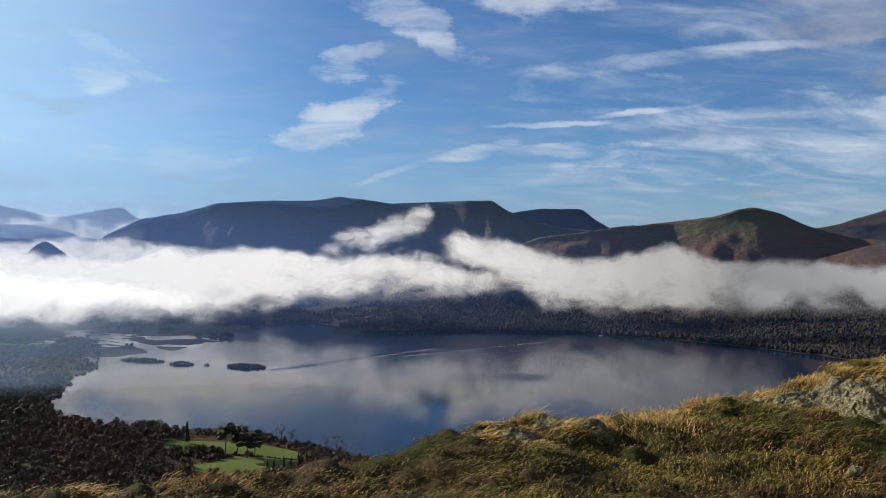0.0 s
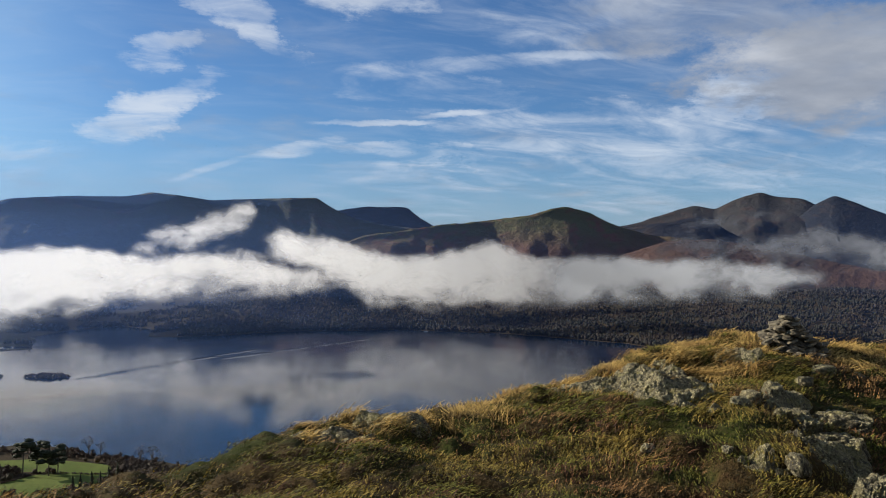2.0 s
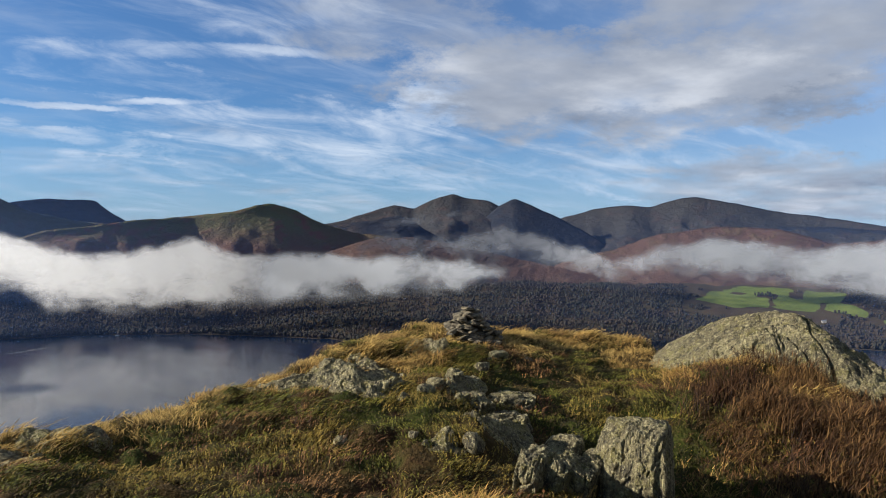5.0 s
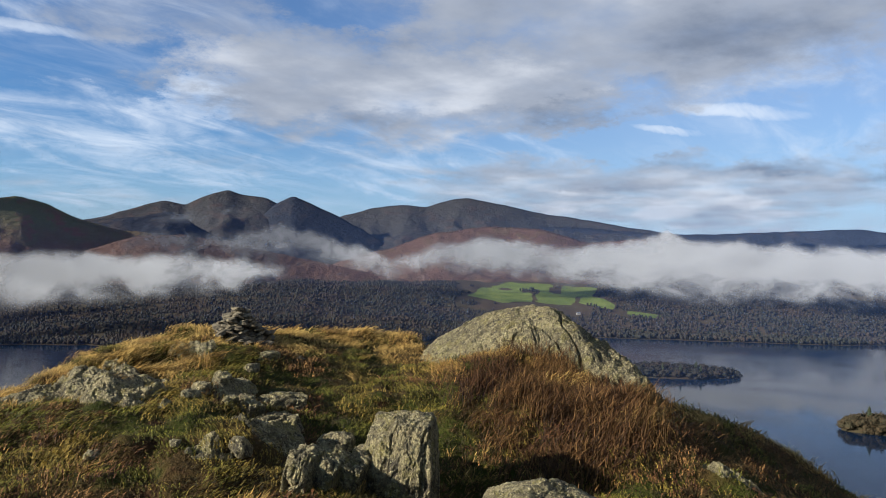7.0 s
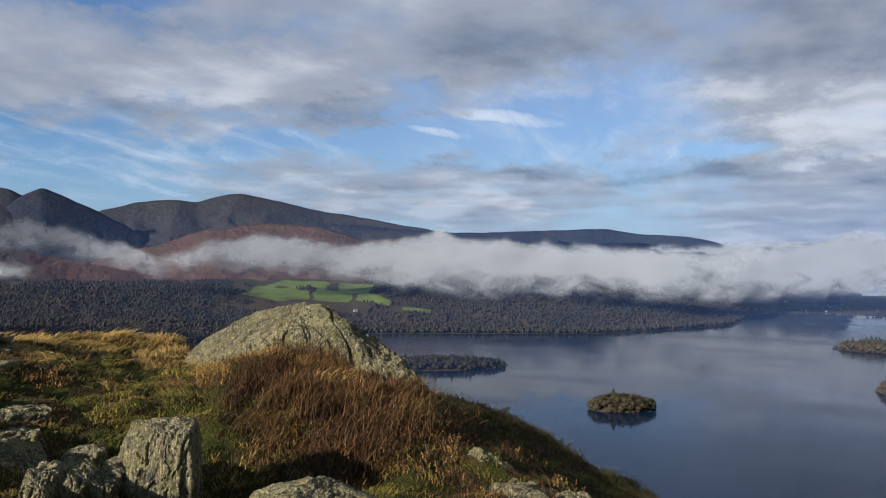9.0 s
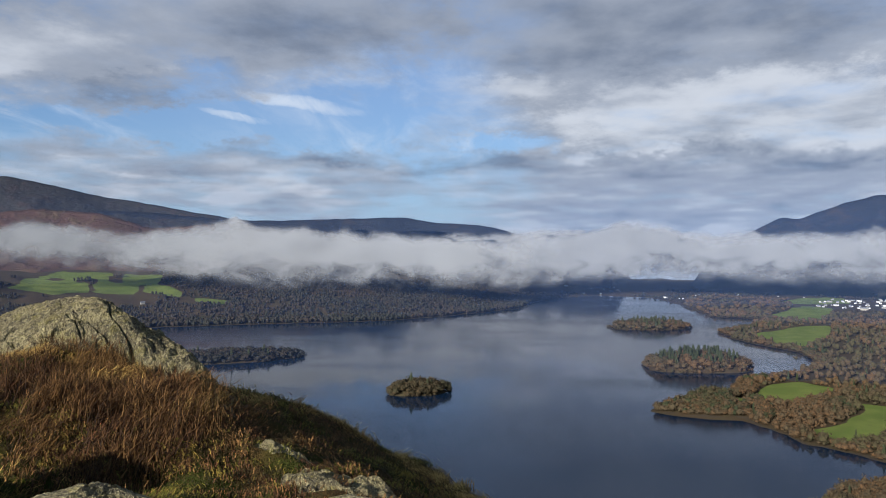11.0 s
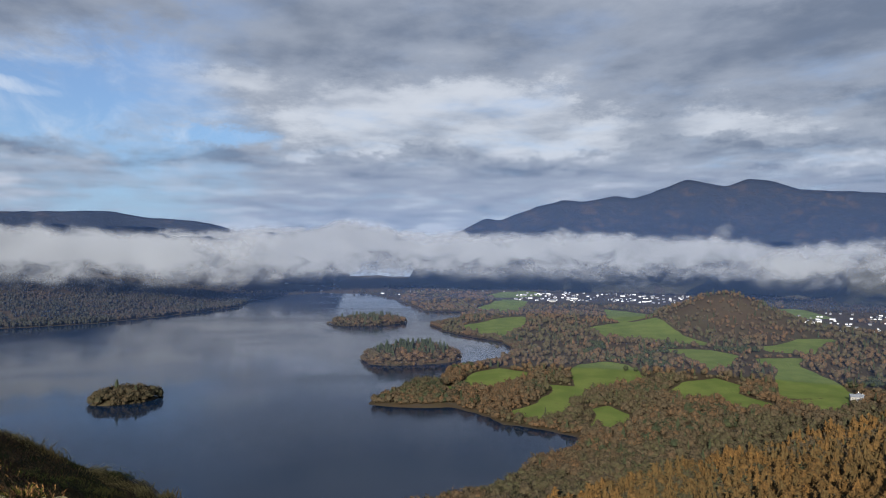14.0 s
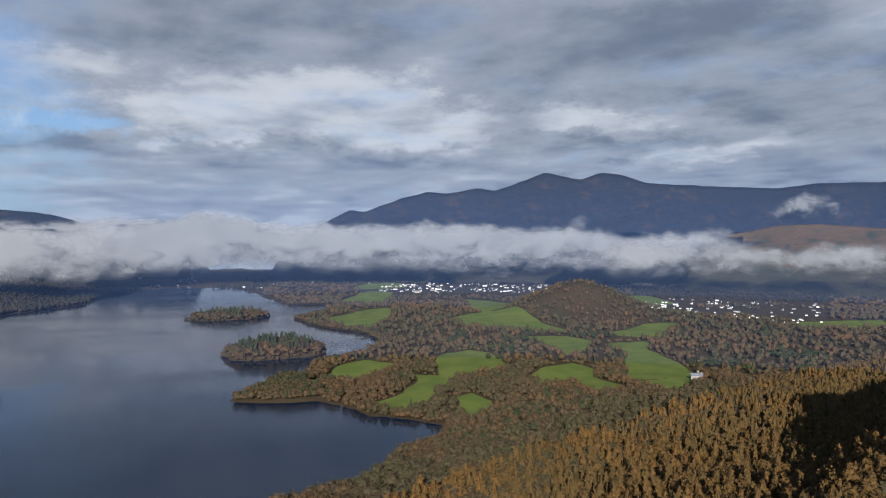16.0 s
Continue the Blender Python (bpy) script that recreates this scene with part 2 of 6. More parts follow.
def m_turf(n, p):
    a, b, d = n.noise(p, 0.35, 4, 0.6), n.noise(p, 2.2, 6, 0.65), n.noise(p, 14, 4, 0.7)
    c = n.mix(n.step(a, 0.44, 0.56), (0.026, 0.031, 0.005), (0.042, 0.027, 0.009))
    c = n.mix(n.step(b, 0.5, 0.68), c, (0.034, 0.017, 0.008))
    c = n.mix(n.math("MULTIPLY", n.step(d, 0.5, 0.75), 0.6), c, (0.07, 0.05, 0.02))
    return c, n.math("ADD", b, n.math("MULTIPLY", d, 0.4)), 0.12


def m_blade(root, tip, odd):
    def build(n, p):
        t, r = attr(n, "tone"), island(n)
        # shade down among the blades is put into the dark root colour
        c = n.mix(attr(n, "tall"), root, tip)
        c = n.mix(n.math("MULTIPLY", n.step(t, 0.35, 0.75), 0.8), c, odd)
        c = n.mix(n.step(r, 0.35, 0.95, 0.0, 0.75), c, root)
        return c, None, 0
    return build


def m_rock(n, p):
    a, b, d = n.noise(p, 1.1, 6, 0.62, 0.4), n.noise(p, 7, 8, 0.7), n.noise(p, 38, 5, 0.7)
    bent = n.vmath("ADD", n.scaled(p, (1.5, 1.5, 0.8)), n.vmath("MULTIPLY", n.add_noise_vec(p, 1.6), (1.2, 1.2, 1.2)))
    cell = n.add("ShaderNodeTexVoronoi")
    cell.feature = "DISTANCE_TO_EDGE"
    n.link(bent, cell.inputs["Vector"])
    cell.inputs["Scale"].default_value = 1.5
    joint = n.math("MULTIPLY", n.step(cell.outputs["Distance"], 0.0, 0.03, 1.0, 0.0), n.step(n.noise(p, 0.9, 3), 0.46, 0.6))
    streak = n.noise(n.scaled(p, (9, 9, 2.2), turn=(0.5, 0.3, 0)), 1.3, 9, 0.66, 0.6)
    c = n.mix(n.step(a, 0.36, 0.64), (0.17, 0.142, 0.078), (0.38, 0.325, 0.175))
    c = n.mix(n.step(b, 0.50, 0.62), c, (0.54, 0.47, 0.25))
    c = n.mix(n.math("MULTIPLY", n.step(streak, 0.50, 0.62), 0.8), c, (0.07, 0.062, 0.05))
    lichen = n.math("MULTIPLY", n.step(n.noise(p, 3.3, 7, 0.65), 0.50, 0.60), n.step(d, 0.35, 0.6))
    c = n.mix(n.math("MULTIPLY", lichen, 0.85), c, (0.28, 0.245, 0.065))
    c = n.mix(n.math("MULTIPLY", n.step(n.noise(p, 6.2, 7, 0.72), 0.53, 0.64), 0.85), c, (0.045, 0.040, 0.034))
    c = n.mix(n.step(n.noise(p, 21, 7, 0.78), 0.40, 0.52, 0.62, 0.0), c, (0.050, 0.042, 0.027))
    c = n.mix(n.step(n.noise(p, 27, 6, 0.72), 0.54, 0.61, 0.0, 0.75), c, (0.62, 0.55, 0.31))
    c = n.mix(n.math("MULTIPLY", joint, 0.8), c, (0.03, 0.027, 0.022))
    h = n.math("ADD", b, n.math("MULTIPLY", d, 0.5))
    return c, n.math("SUBTRACT", n.math("ADD", h, n.math("MULTIPLY", streak, -0.9)), n.math("MULTIPLY", joint, 0.4)), 0.34


def water_material():
    m = bpy.data.materials.new("lake_water")
    m.use_nodes = True
    n = Nodes(m.node_tree)
    p = n.add("ShaderNodeNewGeometry").outputs["Position"]
    b = n.add("ShaderNodeBsdfPrincipled")
    b.inputs["Base Color"].default_value = (0.005, 0.013, 0.030, 1)
    b.inputs["IOR"].default_value = 1.33
    b.inputs["Specular IOR Level"].default_value = 0.28
    patch = n.noise(n.scaled(p, (1, 0.4, 1), turn=(0, 0, radians(35))), 0.004, 5, 0.6, 0.6)
    n.link(n.step(patch, 0.40, 0.66, 0.07, 0.19), b.inputs["Roughness"])
    k = n.add("ShaderNodeBump")
    k.inputs["Distance"].default_value = 0.02
    h = n.noise(n.scaled(p, (1, 0.6, 1)), 0.22, 4, 0.6)
    # rings of a boat's wash, and two long wakes
    off = n.vmath("SUBTRACT", p, (165.0, 1575.0, 0.0))
    wash = n.math("MULTIPLY", n.step(n.vmath("LENGTH", off), 25, 85, 1.0, 0.0), n.math("SINE", n.math("MULTIPLY", n.vmath("DOT_PRODUCT", off, (0.95, 0.3, 0.0)), 0.75)))
    h = n.math("ADD", h, n.math("MULTIPLY", wash, 16.0))
    for way, at, mid in (((0.798, -0.603, 0.0), -1244.0, (-190.0, 1811.0, 0.0)), ((0.69, -0.72, 0.0), -1409.0, (110.0, 2062.0, 0.0))):
        line = n.math("ABSOLUTE", n.math("SUBTRACT", n.vmath("DOT_PRODUCT", p, way), at))
        reach = n.step(n.vmath("LENGTH", n.vmath("SUBTRACT", p, mid)), 160, 330, 1.0, 0.0)
        worn = n.step(n.noise(p, 0.02, 3), 0.35, 0.6)
        h = n.math("ADD", h, n.math("MULTIPLY", n.math("MULTIPLY", n.step(line, 0, 16, 1.0, 0.0), worn), n.math("MULTIPLY", reach, 90.0)))
    n.link(h, k.inputs["Height"])
    n.link(k.outputs[0], b.inputs["Normal"])
    n.link(b.outputs[0], n.add("ShaderNodeOutputMaterial").inputs[0])
    return m


def mist_material(name, scale, lo, hi, top, through_light=0.0):
    """Thin cloud: scatters light to both sides and lets the rest through."""
    m = bpy.data.materials.new(name)
    m.use_nodes = True
    n = Nodes(m.node_tree)
    p = n.add("ShaderNodeNewGeometry").outputs["Position"]
    big = n.noise(n.scaled(p, (1, 1, 1.7)), scale, 10, 0.60, 0.35)
    wide = n.noise(n.scaled(p, (1, 1, 1.2), at=(31, 7, 3)), scale * 0.28, 3, 0.5)
    d = n.math("ADD", attr(n, "dens"), n.math("MULTIPLY", n.math("SUBTRACT", big, 0.5), 2.5))
    d = n.math("ADD", d, n.math("MULTIPLY", n.math("SUBTRACT", wide, 0.5), 1.0))
    a = n.math("MULTIPLY", n.step(d, lo, hi), top)
    a = n.math("MULTIPLY", a, n.step(attr(n, "dens"), 0.0, 0.45))
    lump = n.add("ShaderNodeTexNoise")
    n.link(n.scaled(p, (1, 1, 1.6)), lump.inputs["Vector"])
    lump.inputs["Scale"].default_value, lump.inputs["Detail"].default_value = scale * 0.8, 6
    # droplets scatter to all sides: normals are bent sunward, whatever way the sheet faces
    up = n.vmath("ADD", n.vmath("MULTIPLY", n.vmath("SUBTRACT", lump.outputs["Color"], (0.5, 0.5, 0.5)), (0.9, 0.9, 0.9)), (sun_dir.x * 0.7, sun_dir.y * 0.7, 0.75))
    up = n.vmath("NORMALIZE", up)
    df, tr, mx = n.add("ShaderNodeBsdfDiffuse"), n.add("ShaderNodeBsdfTranslucent"), n.add("ShaderNodeMixShader")
    df.inputs["Color"].default_value, tr.inputs["Color"].default_value = (0.38, 0.395, 0.42, 1) if through_light else (0.31, 0.328, 0.357, 1), (through_light or 0.36, (through_light or 0.36) * 1.03, (through_light or 0.36) * 1.08, 1)
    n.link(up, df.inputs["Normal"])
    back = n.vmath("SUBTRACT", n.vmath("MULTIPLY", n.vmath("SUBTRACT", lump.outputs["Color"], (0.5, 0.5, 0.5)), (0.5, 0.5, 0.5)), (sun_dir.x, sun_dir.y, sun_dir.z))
    # the sunlit copy aims both normals along the sun
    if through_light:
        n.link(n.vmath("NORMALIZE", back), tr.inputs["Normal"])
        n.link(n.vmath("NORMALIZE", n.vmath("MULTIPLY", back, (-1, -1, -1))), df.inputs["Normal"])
    mx.inputs[0].default_value = 0.45
    n.link(df.outputs[0], mx.inputs[1]), n.link(tr.outputs[0], mx.inputs[2])
    out = n.add("ShaderNodeMixShader")
    n.link(a, out.inputs[0])
    n.link(n.add("ShaderNodeBsdfTransparent").outputs[0], out.inputs[1])
    n.link(mx.outputs[0], out.inputs[2])
    n.link(out.outputs[0], n.add("ShaderNodeOutputMaterial").inputs[0])
    return m


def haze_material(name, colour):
    """A tinted sheet for a thin even veil of blue air."""
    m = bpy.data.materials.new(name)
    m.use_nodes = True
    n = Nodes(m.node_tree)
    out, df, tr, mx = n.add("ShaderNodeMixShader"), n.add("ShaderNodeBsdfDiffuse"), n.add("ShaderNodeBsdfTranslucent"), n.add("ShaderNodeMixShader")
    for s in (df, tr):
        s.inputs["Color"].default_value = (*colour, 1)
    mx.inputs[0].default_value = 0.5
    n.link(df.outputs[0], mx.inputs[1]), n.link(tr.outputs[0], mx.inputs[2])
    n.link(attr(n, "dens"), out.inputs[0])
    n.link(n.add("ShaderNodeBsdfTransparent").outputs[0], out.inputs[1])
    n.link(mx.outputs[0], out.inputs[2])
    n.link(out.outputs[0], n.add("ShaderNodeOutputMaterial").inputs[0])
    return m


def m_plain(c, d, scale=3.0):
    def build(n, p):
        return n.mix(n.step(n.noise(p, scale, 5, 0.6), 0.35, 0.68), c, d), None, 0
    return build


def m_wall(n, p):
    # most walls are limewashed, some are bare stone
    r = n.add("ShaderNodeObjectInfo").outputs["Random"]
    c = n.mix(n.step(r, 0.42, 0.5), (0.22, 0.21, 0.19), (0.78, 0.77, 0.74))
    return n.mix(n.step(n.noise(p, 0.2, 5, 0.6), 0.35, 0.75, 0.0, 0.3), c, (0.42, 0.41, 0.38)), None, 0


M_GROUND = material("valley_ground", m_ground, 0.95, 0.05)
M_WATER = water_material()
M_TURF = material("fell_turf", m_turf, 0.95, 0.08)
M_ROCK = material("lichened_rock", m_rock, 0.9)
M_CAIRN = material("cairn_stone", m_plain((0.038, 0.032, 0.023), (0.16, 0.135, 0.088), 11.0), 0.9)
M_LEAF = material("broadleaf_autumn", m_foliage((0.098, 0.052, 0.022), (0.062, 0.046, 0.025), (0.042, 0.044, 0.017)))
# cloud shadow on the far shore is put into these darker leaf colours
M_SHADED_WOOD = material("shaded_wood", m_foliage((0.046, 0.029, 0.018), (0.025, 0.023, 0.017), (0.017, 0.021, 0.014)))
M_TWIG = material("winter_twigs", m_foliage((0.100, 0.058, 0.036), (0.064, 0.043, 0.030), (0.044, 0.038, 0.026)))
M_DUSK = material("mixed_island_wood", m_foliage((0.052, 0.033, 0.016), (0.036, 0.034, 0.016), (0.024, 0.030, 0.013)))
M_LARCH = material("larch_gold", m_foliage((0.135, 0.068, 0.016), (0.100, 0.056, 0.015), (0.062, 0.045, 0.015)))
M_PINE = material("conifer_green", m_foliage((0.022, 0.030, 0.013), (0.030, 0.038, 0.016), (0.044, 0.048, 0.018)))
M_BARK = material("bark", m_plain((0.055, 0.043, 0.034), (0.11, 0.095, 0.08)))
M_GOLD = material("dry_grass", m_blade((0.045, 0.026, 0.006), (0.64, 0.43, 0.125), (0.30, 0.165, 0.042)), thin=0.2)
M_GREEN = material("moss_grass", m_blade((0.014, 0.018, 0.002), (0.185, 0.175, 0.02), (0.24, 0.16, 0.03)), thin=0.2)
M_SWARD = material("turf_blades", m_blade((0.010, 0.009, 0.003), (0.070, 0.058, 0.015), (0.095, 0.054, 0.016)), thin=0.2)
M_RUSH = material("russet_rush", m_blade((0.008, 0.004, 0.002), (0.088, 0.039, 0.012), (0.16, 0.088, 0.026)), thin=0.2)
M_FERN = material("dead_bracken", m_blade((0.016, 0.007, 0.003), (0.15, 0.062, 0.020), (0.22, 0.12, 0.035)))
M_WHITE = material("white_render", m_wall)
M_SLATE = material("slate_roof", m_plain((0.09, 0.10, 0.12), (0.15, 0.16, 0.18), 0.3))


# ---- mesh helpers ----
def mesh_np(name, verts, faces, mats=(), parent=None, smooth=False, index=None, **attrs):
    """One mesh object out of arrays: faces all of one size."""
    me = bpy.data.meshes.new(name)
    verts, faces = np.asarray(verts, np.float32), np.asarray(faces, np.int32)
    k = faces.shape[1]
    me.vertices.add(len(verts)), me.loops.add(faces.size), me.polygons.add(len(faces))
    me.vertices.foreach_set("co", verts.ravel())
    me.loops.foreach_set("vertex_index", faces.ravel())
    me.polygons.foreach_set("loop_start", np.arange(0, faces.size, k, dtype=np.int32))
    me.polygons.foreach_set("use_smooth", np.full(len(faces), smooth))
    if index is not None:
        me.polygons.foreach_set("material_index", np.asarray(index, np.int32))
    for key, v in attrs.items():
        me.attributes.new(key, "FLOAT", "POINT").data.foreach_set("value", np.asarray(v, np.float32))
    me.update(calc_edges=True)
    for m in mats:
        me.materials.append(m)
    ob = new(name, me)
    ob.parent = parent
    return ob


def part(name, bm, mat, parent, label=""):
    me = bpy.data.meshes.new(name)
    bm.to_mesh(me)
    bm.free()
    me.materials.append(mat)
    ob = new(name, me)
    ob.parent = parent
    return tagged(ob, label)


def grid_faces(rows, cols):
    i = np.arange(rows - 1)[:, None] * cols + np.arange(cols - 1)[None]
    return np.stack([i, i + cols, i + cols + 1, i + 1], -1).reshape(-1, 4)


def lattice(ix, iy, iz, seed):
    h = (ix * 374761393 + iy * 668265263 + iz * 2147483647 + seed * 974711) & 0x7FFFFFFF
    h = ((h ^ (h >> 13)) * 1274126177) & 0x7FFFFFFF
    return ((h ^ (h >> 16)) & 0xFFFF) / 65535.0


def vnoise(x, y, seed=0):
    """Smooth value noise on arrays, 0 to 1."""
    x, y = np.asarray(x, float), np.asarray(y, float)
    ix, iy = np.floor(x).astype(np.int64), np.floor(y).astype(np.int64)
    fx, fy = x - ix, y - iy
    fx, fy = fx * fx * (3 - 2 * fx), fy * fy * (3 - 2 * fy)
    z = np.zeros_like(ix)
    a, b = lattice(ix, iy, z, seed), lattice(ix + 1, iy, z, seed)
    c, d = lattice(ix, iy + 1, z, seed), lattice(ix + 1, iy + 1, z, seed)
    return (a * (1 - fx) + b * fx) * (1 - fy) + (c * (1 - fx) + d * fx) * fy


def fbm(x, y, octaves=4, seed=0, gain=0.5, ridged=False):
    out, amp, tot = 0.0, 1.0, 0.0
    for k in range(octaves):
        v = vnoise(x * 2.03 ** k + 17.3 * k, y * 2.03 ** k - 9.1 * k, seed + k)
        out, tot, amp = out + amp * (1 - abs(2 * v - 1) if ridged else v), tot + amp, amp * gain
    return out / tot


def smooth01(v):
    v = np.clip(v, 0, 1)
    return v * v * (3 - 2 * v)


def polar(az, d, z=0.0):
    a = np.radians(az)
    return np.stack([d * np.sin(a), d * np.cos(a), np.broadcast_to(z, np.shape(d * np.sin(a)))], -1)


def inside(x, y, poly):
    hit = np.zeros(np.shape(x), bool)
    for (ax, ay), (bx, by) in zip(poly, poly[1:] + poly[:1]):
        if ay != by:
            hit ^= ((ay > y) != (by > y)) & (x < (bx - ax) * (y - ay) / (by - ay) + ax)
    return hit


def gap(x, y, line, closed=False):
    """Distance to a polyline."""
    best = np.full(np.shape(x), 1e9)
    for (ax, ay), (bx, by) in zip(line, line[1:] + (line[:1] if closed else [])):
        ux, uy = bx - ax, by - ay
        t = np.clip(((x - ax) * ux + (y - ay) * uy) / (ux * ux + uy * uy + 1e-9), 0, 1)
        best = np.minimum(best, np.hypot(x - ax - t * ux, y - ay - t * uy))
    return best


# ---- lake and valley ----
SHORE = [
    (-613, 1203), (-682, 1397), (-700, 1490), (-718, 1630), (-790, 1690), (-822, 1755), (-745, 1765), (-705, 1850), (-650, 1900), (-655, 2010), (-575, 2120), (-620, 2270), (-650, 2420),
    (-600, 2600), (-465, 2740), (-350, 2600), (-334, 2375), (-190, 2366), (34, 2477), (403, 2506), (600, 2420), (760, 2330),
    (990, 2050), (1151, 1700), (1500, 1480), (1800, 1300), (2080, 1120), (2200, 860), (2370, 480), (2560, 300),
    (2864, 100), (3200, 30), (3480, -90), (3617, -250), (3504, -462), (3153, -533), (2630, -544), (2560, -690),
    (2330, -590), (2186, -469), (1973, -492), (1783, -566), (1640, -560), (1493, -456), (1414, -337), (1277, -295), (1190, -210),
    (1145, -161), (1120, -200), (1107, -273), (1036, -297),
]
SHORE += [
    (975, -311), (948, -357), (901, -389), (852, -364), (795, -300), (735, -235), (640, -40), (560, 150), (450, 450),
    (300, 700), (100, 860), (-109, 941), (-156, 979), (-253, 1050), (-375, 1068), (-451, 1062), (-540, 1110),
]
RIVER = [(-1007, 2509), (-1031, 2369), (-1099, 2286), (-1014, 2142), (-945, 2110), (-869, 2080), (-768, 1978), (-688, 1872), (-650, 1800)]
FOOT = [
    (-2500, 2600), (-1500, 1700), (-800, 1180), (-520, 960), (-330, 770), (0, 690), (250, 540), (400, 290), (460, 50), (520, -190),
    (640, -420), (780, -760), (900, -1200), (1150, -2500), (1300, -5000),
]
EAST = FOOT + [(-5000, -5000), (-5000, 2600)]
# pastures: by the lake, towards the town, under the wooded slope, below the western fells, at the lake head
FIELDS = [
    [(1246, -287), (1304, -325), (1377, -381), (1406, -433), (1339, -478), (1286, -448), (1236, -366), (1226, -339), (1271, -337), (1220, -300), (1179, -276)],
    [(1007, -287), (1051, -341), (1094, -395), (1170, -452), (1221, -462), (1187, -520), (1127, -494), (1021, -416), (957, -342), (965, -278)],
    [(1227, -520), (1311, -548), (1403, -594), (1429, -670), (1385, -700), (1206, -650), (1213, -602), (1194, -529)],
    [(1025, -458), (1043, -490), (988, -500), (933, -472), (903, -432), (942, -422)],
    [(2114, -551), (2291, -724), (2318, -808), (2053, -712), (1902, -616), (1725, -545), (1769, -489), (1923, -562), (2021, -558)],
]
FIELDS += [
    [(2701, -757), (2933, -903), (2948, -1039), (2713, -945), (2558, -808), (2542, -722)],
    [(2280, -1069), (2544, -1192), (2450, -1238), (2324, -1250), (2093, -1140), (2099, -1022)],
    [(1962, -850), (2081, -976), (2018, -1095), (1770, -1046), (1662, -1048), (1613, -1017), (1708, -927), (1839, -863)],
    [(1578, -842), (1530, -965), (1445, -971), (1371, -921), (1306, -830), (1482, -876)],
    [(1130, -630), (1176, -695), (1217, -774), (1143, -780), (1086, -741), (1035, -761), (986, -731), (989, -686), (1062, -692), (1076, -658)],
]
FIELDS += [
    [(1359, -999), (1276, -1008), (1168, -989), (1092, -957), (1032, -908), (1065, -795), (1161, -864)],
    [(1028, -778), (1008, -883), (968, -837), (950, -795), (1005, -783)],
    [(1566, -1125), (1632, -1288), (1626, -1376), (1572, -1339), (1458, -1167), (1509, -1092)],
    [(1397, -982), (1383, -1092), (1302, -1014), (1342, -958)],
    [(1587, -1739), (1552, -1917), (1512, -2022), (1412, -1889), (1493, -1677)],
]
FIELDS += [
    [(2356, 1775), (2373, 1631), (2449, 1554), (2589, 1631), (2589, 1881)],
    [(2451, 1531), (2500, 1409), (2648, 1474), (2652, 1644)],
    [(2539, 1402), (2530, 1267), (2598, 1289), (2704, 1474)],
    [(2630, 1876), (2680, 1636), (2826, 1665), (2819, 1901)],
    [(2657, 1559), (2711, 1441), (2874, 1496), (2858, 1650)],
    [(2437, 1162), (2467, 1073), (2537, 1087), (2520, 1197)],
]
FIELDS += [
    [(-342, 945), (-337, 985), (-244, 990), (-160, 935), (-150, 895), (-203, 905), (-246, 928)],
    [(-278, 866), (-243, 915), (-154, 890), (-208, 820), (-262, 826)],
    [(2618, -746), (2985, -946), (2883, -1031), (2492, -830)], [(3120, -900), (3350, -1020), (3450, -1240), (3150, -1180)],
    [(2180, -1560), (2480, -1700), (2400, -1900), (2120, -1800)], [(-1150, 1950), (-950, 1980), (-980, 1880), (-1150, 1860)],
]


def nearer(f, by=30.0):
    """A field whose near edge runs on below the trees before it."""
    mid = sum(math.hypot(x, y) for x, y in f) / len(f)
    return [(x * (1 - by / math.hypot(x, y)), y * (1 - by / math.hypot(x, y))) if math.hypot(x, y) < mid else (x, y) for x, y in f]


FIELDS = [nearer(f) if f[0][0] > 800 and math.hypot(*f[0]) > 1180 else f for f in FIELDS]


def shore_gap(x, y):
    """Metres from the lake's edge: land positive, water negative; the edge wanders a little."""
    d = gap(x, y, SHORE, True) * np.where(inside(x, y, SHORE), -1, 1)
    d = d + (fbm(x / 60, y / 60, 3, 5) - 0.5) * 34
    # the river and its pools cross the flats at the lake's head
    bank = gap(x, y, RIVER) - 24 + 16 * (fbm(x / 40, y / 40, 2, 6) - 0.5)
    pools = 60 * (fbm(x / 70, y / 30, 3, 19) - 0.42) + 200 * (1 - smooth01((y - 1780) / 120) * smooth01((2600 - y) / 200) * smooth01((-350 - x) / 150) * smooth01((x + 1250) / 200))
    return np.where(d > 0, np.minimum(d, np.minimum(bank, pools)), d)


def field_at(x, y):
    x, y = x + 26 * (fbm(x / 90, y / 90, 2, 61) - 0.5), y + 26 * (fbm(x / 90, y / 90, 2, 62) - 0.5)
    v = np.zeros(np.shape(x))
    for poly in FIELDS:
        v = np.maximum(v, np.clip(0.5 + gap(x, y, poly, True) * np.where(inside(x, y, poly), 1, -1) / 24, 0, 1))
    return v * smooth01((gap(x, y, SHORE, True) - 34) / 12)


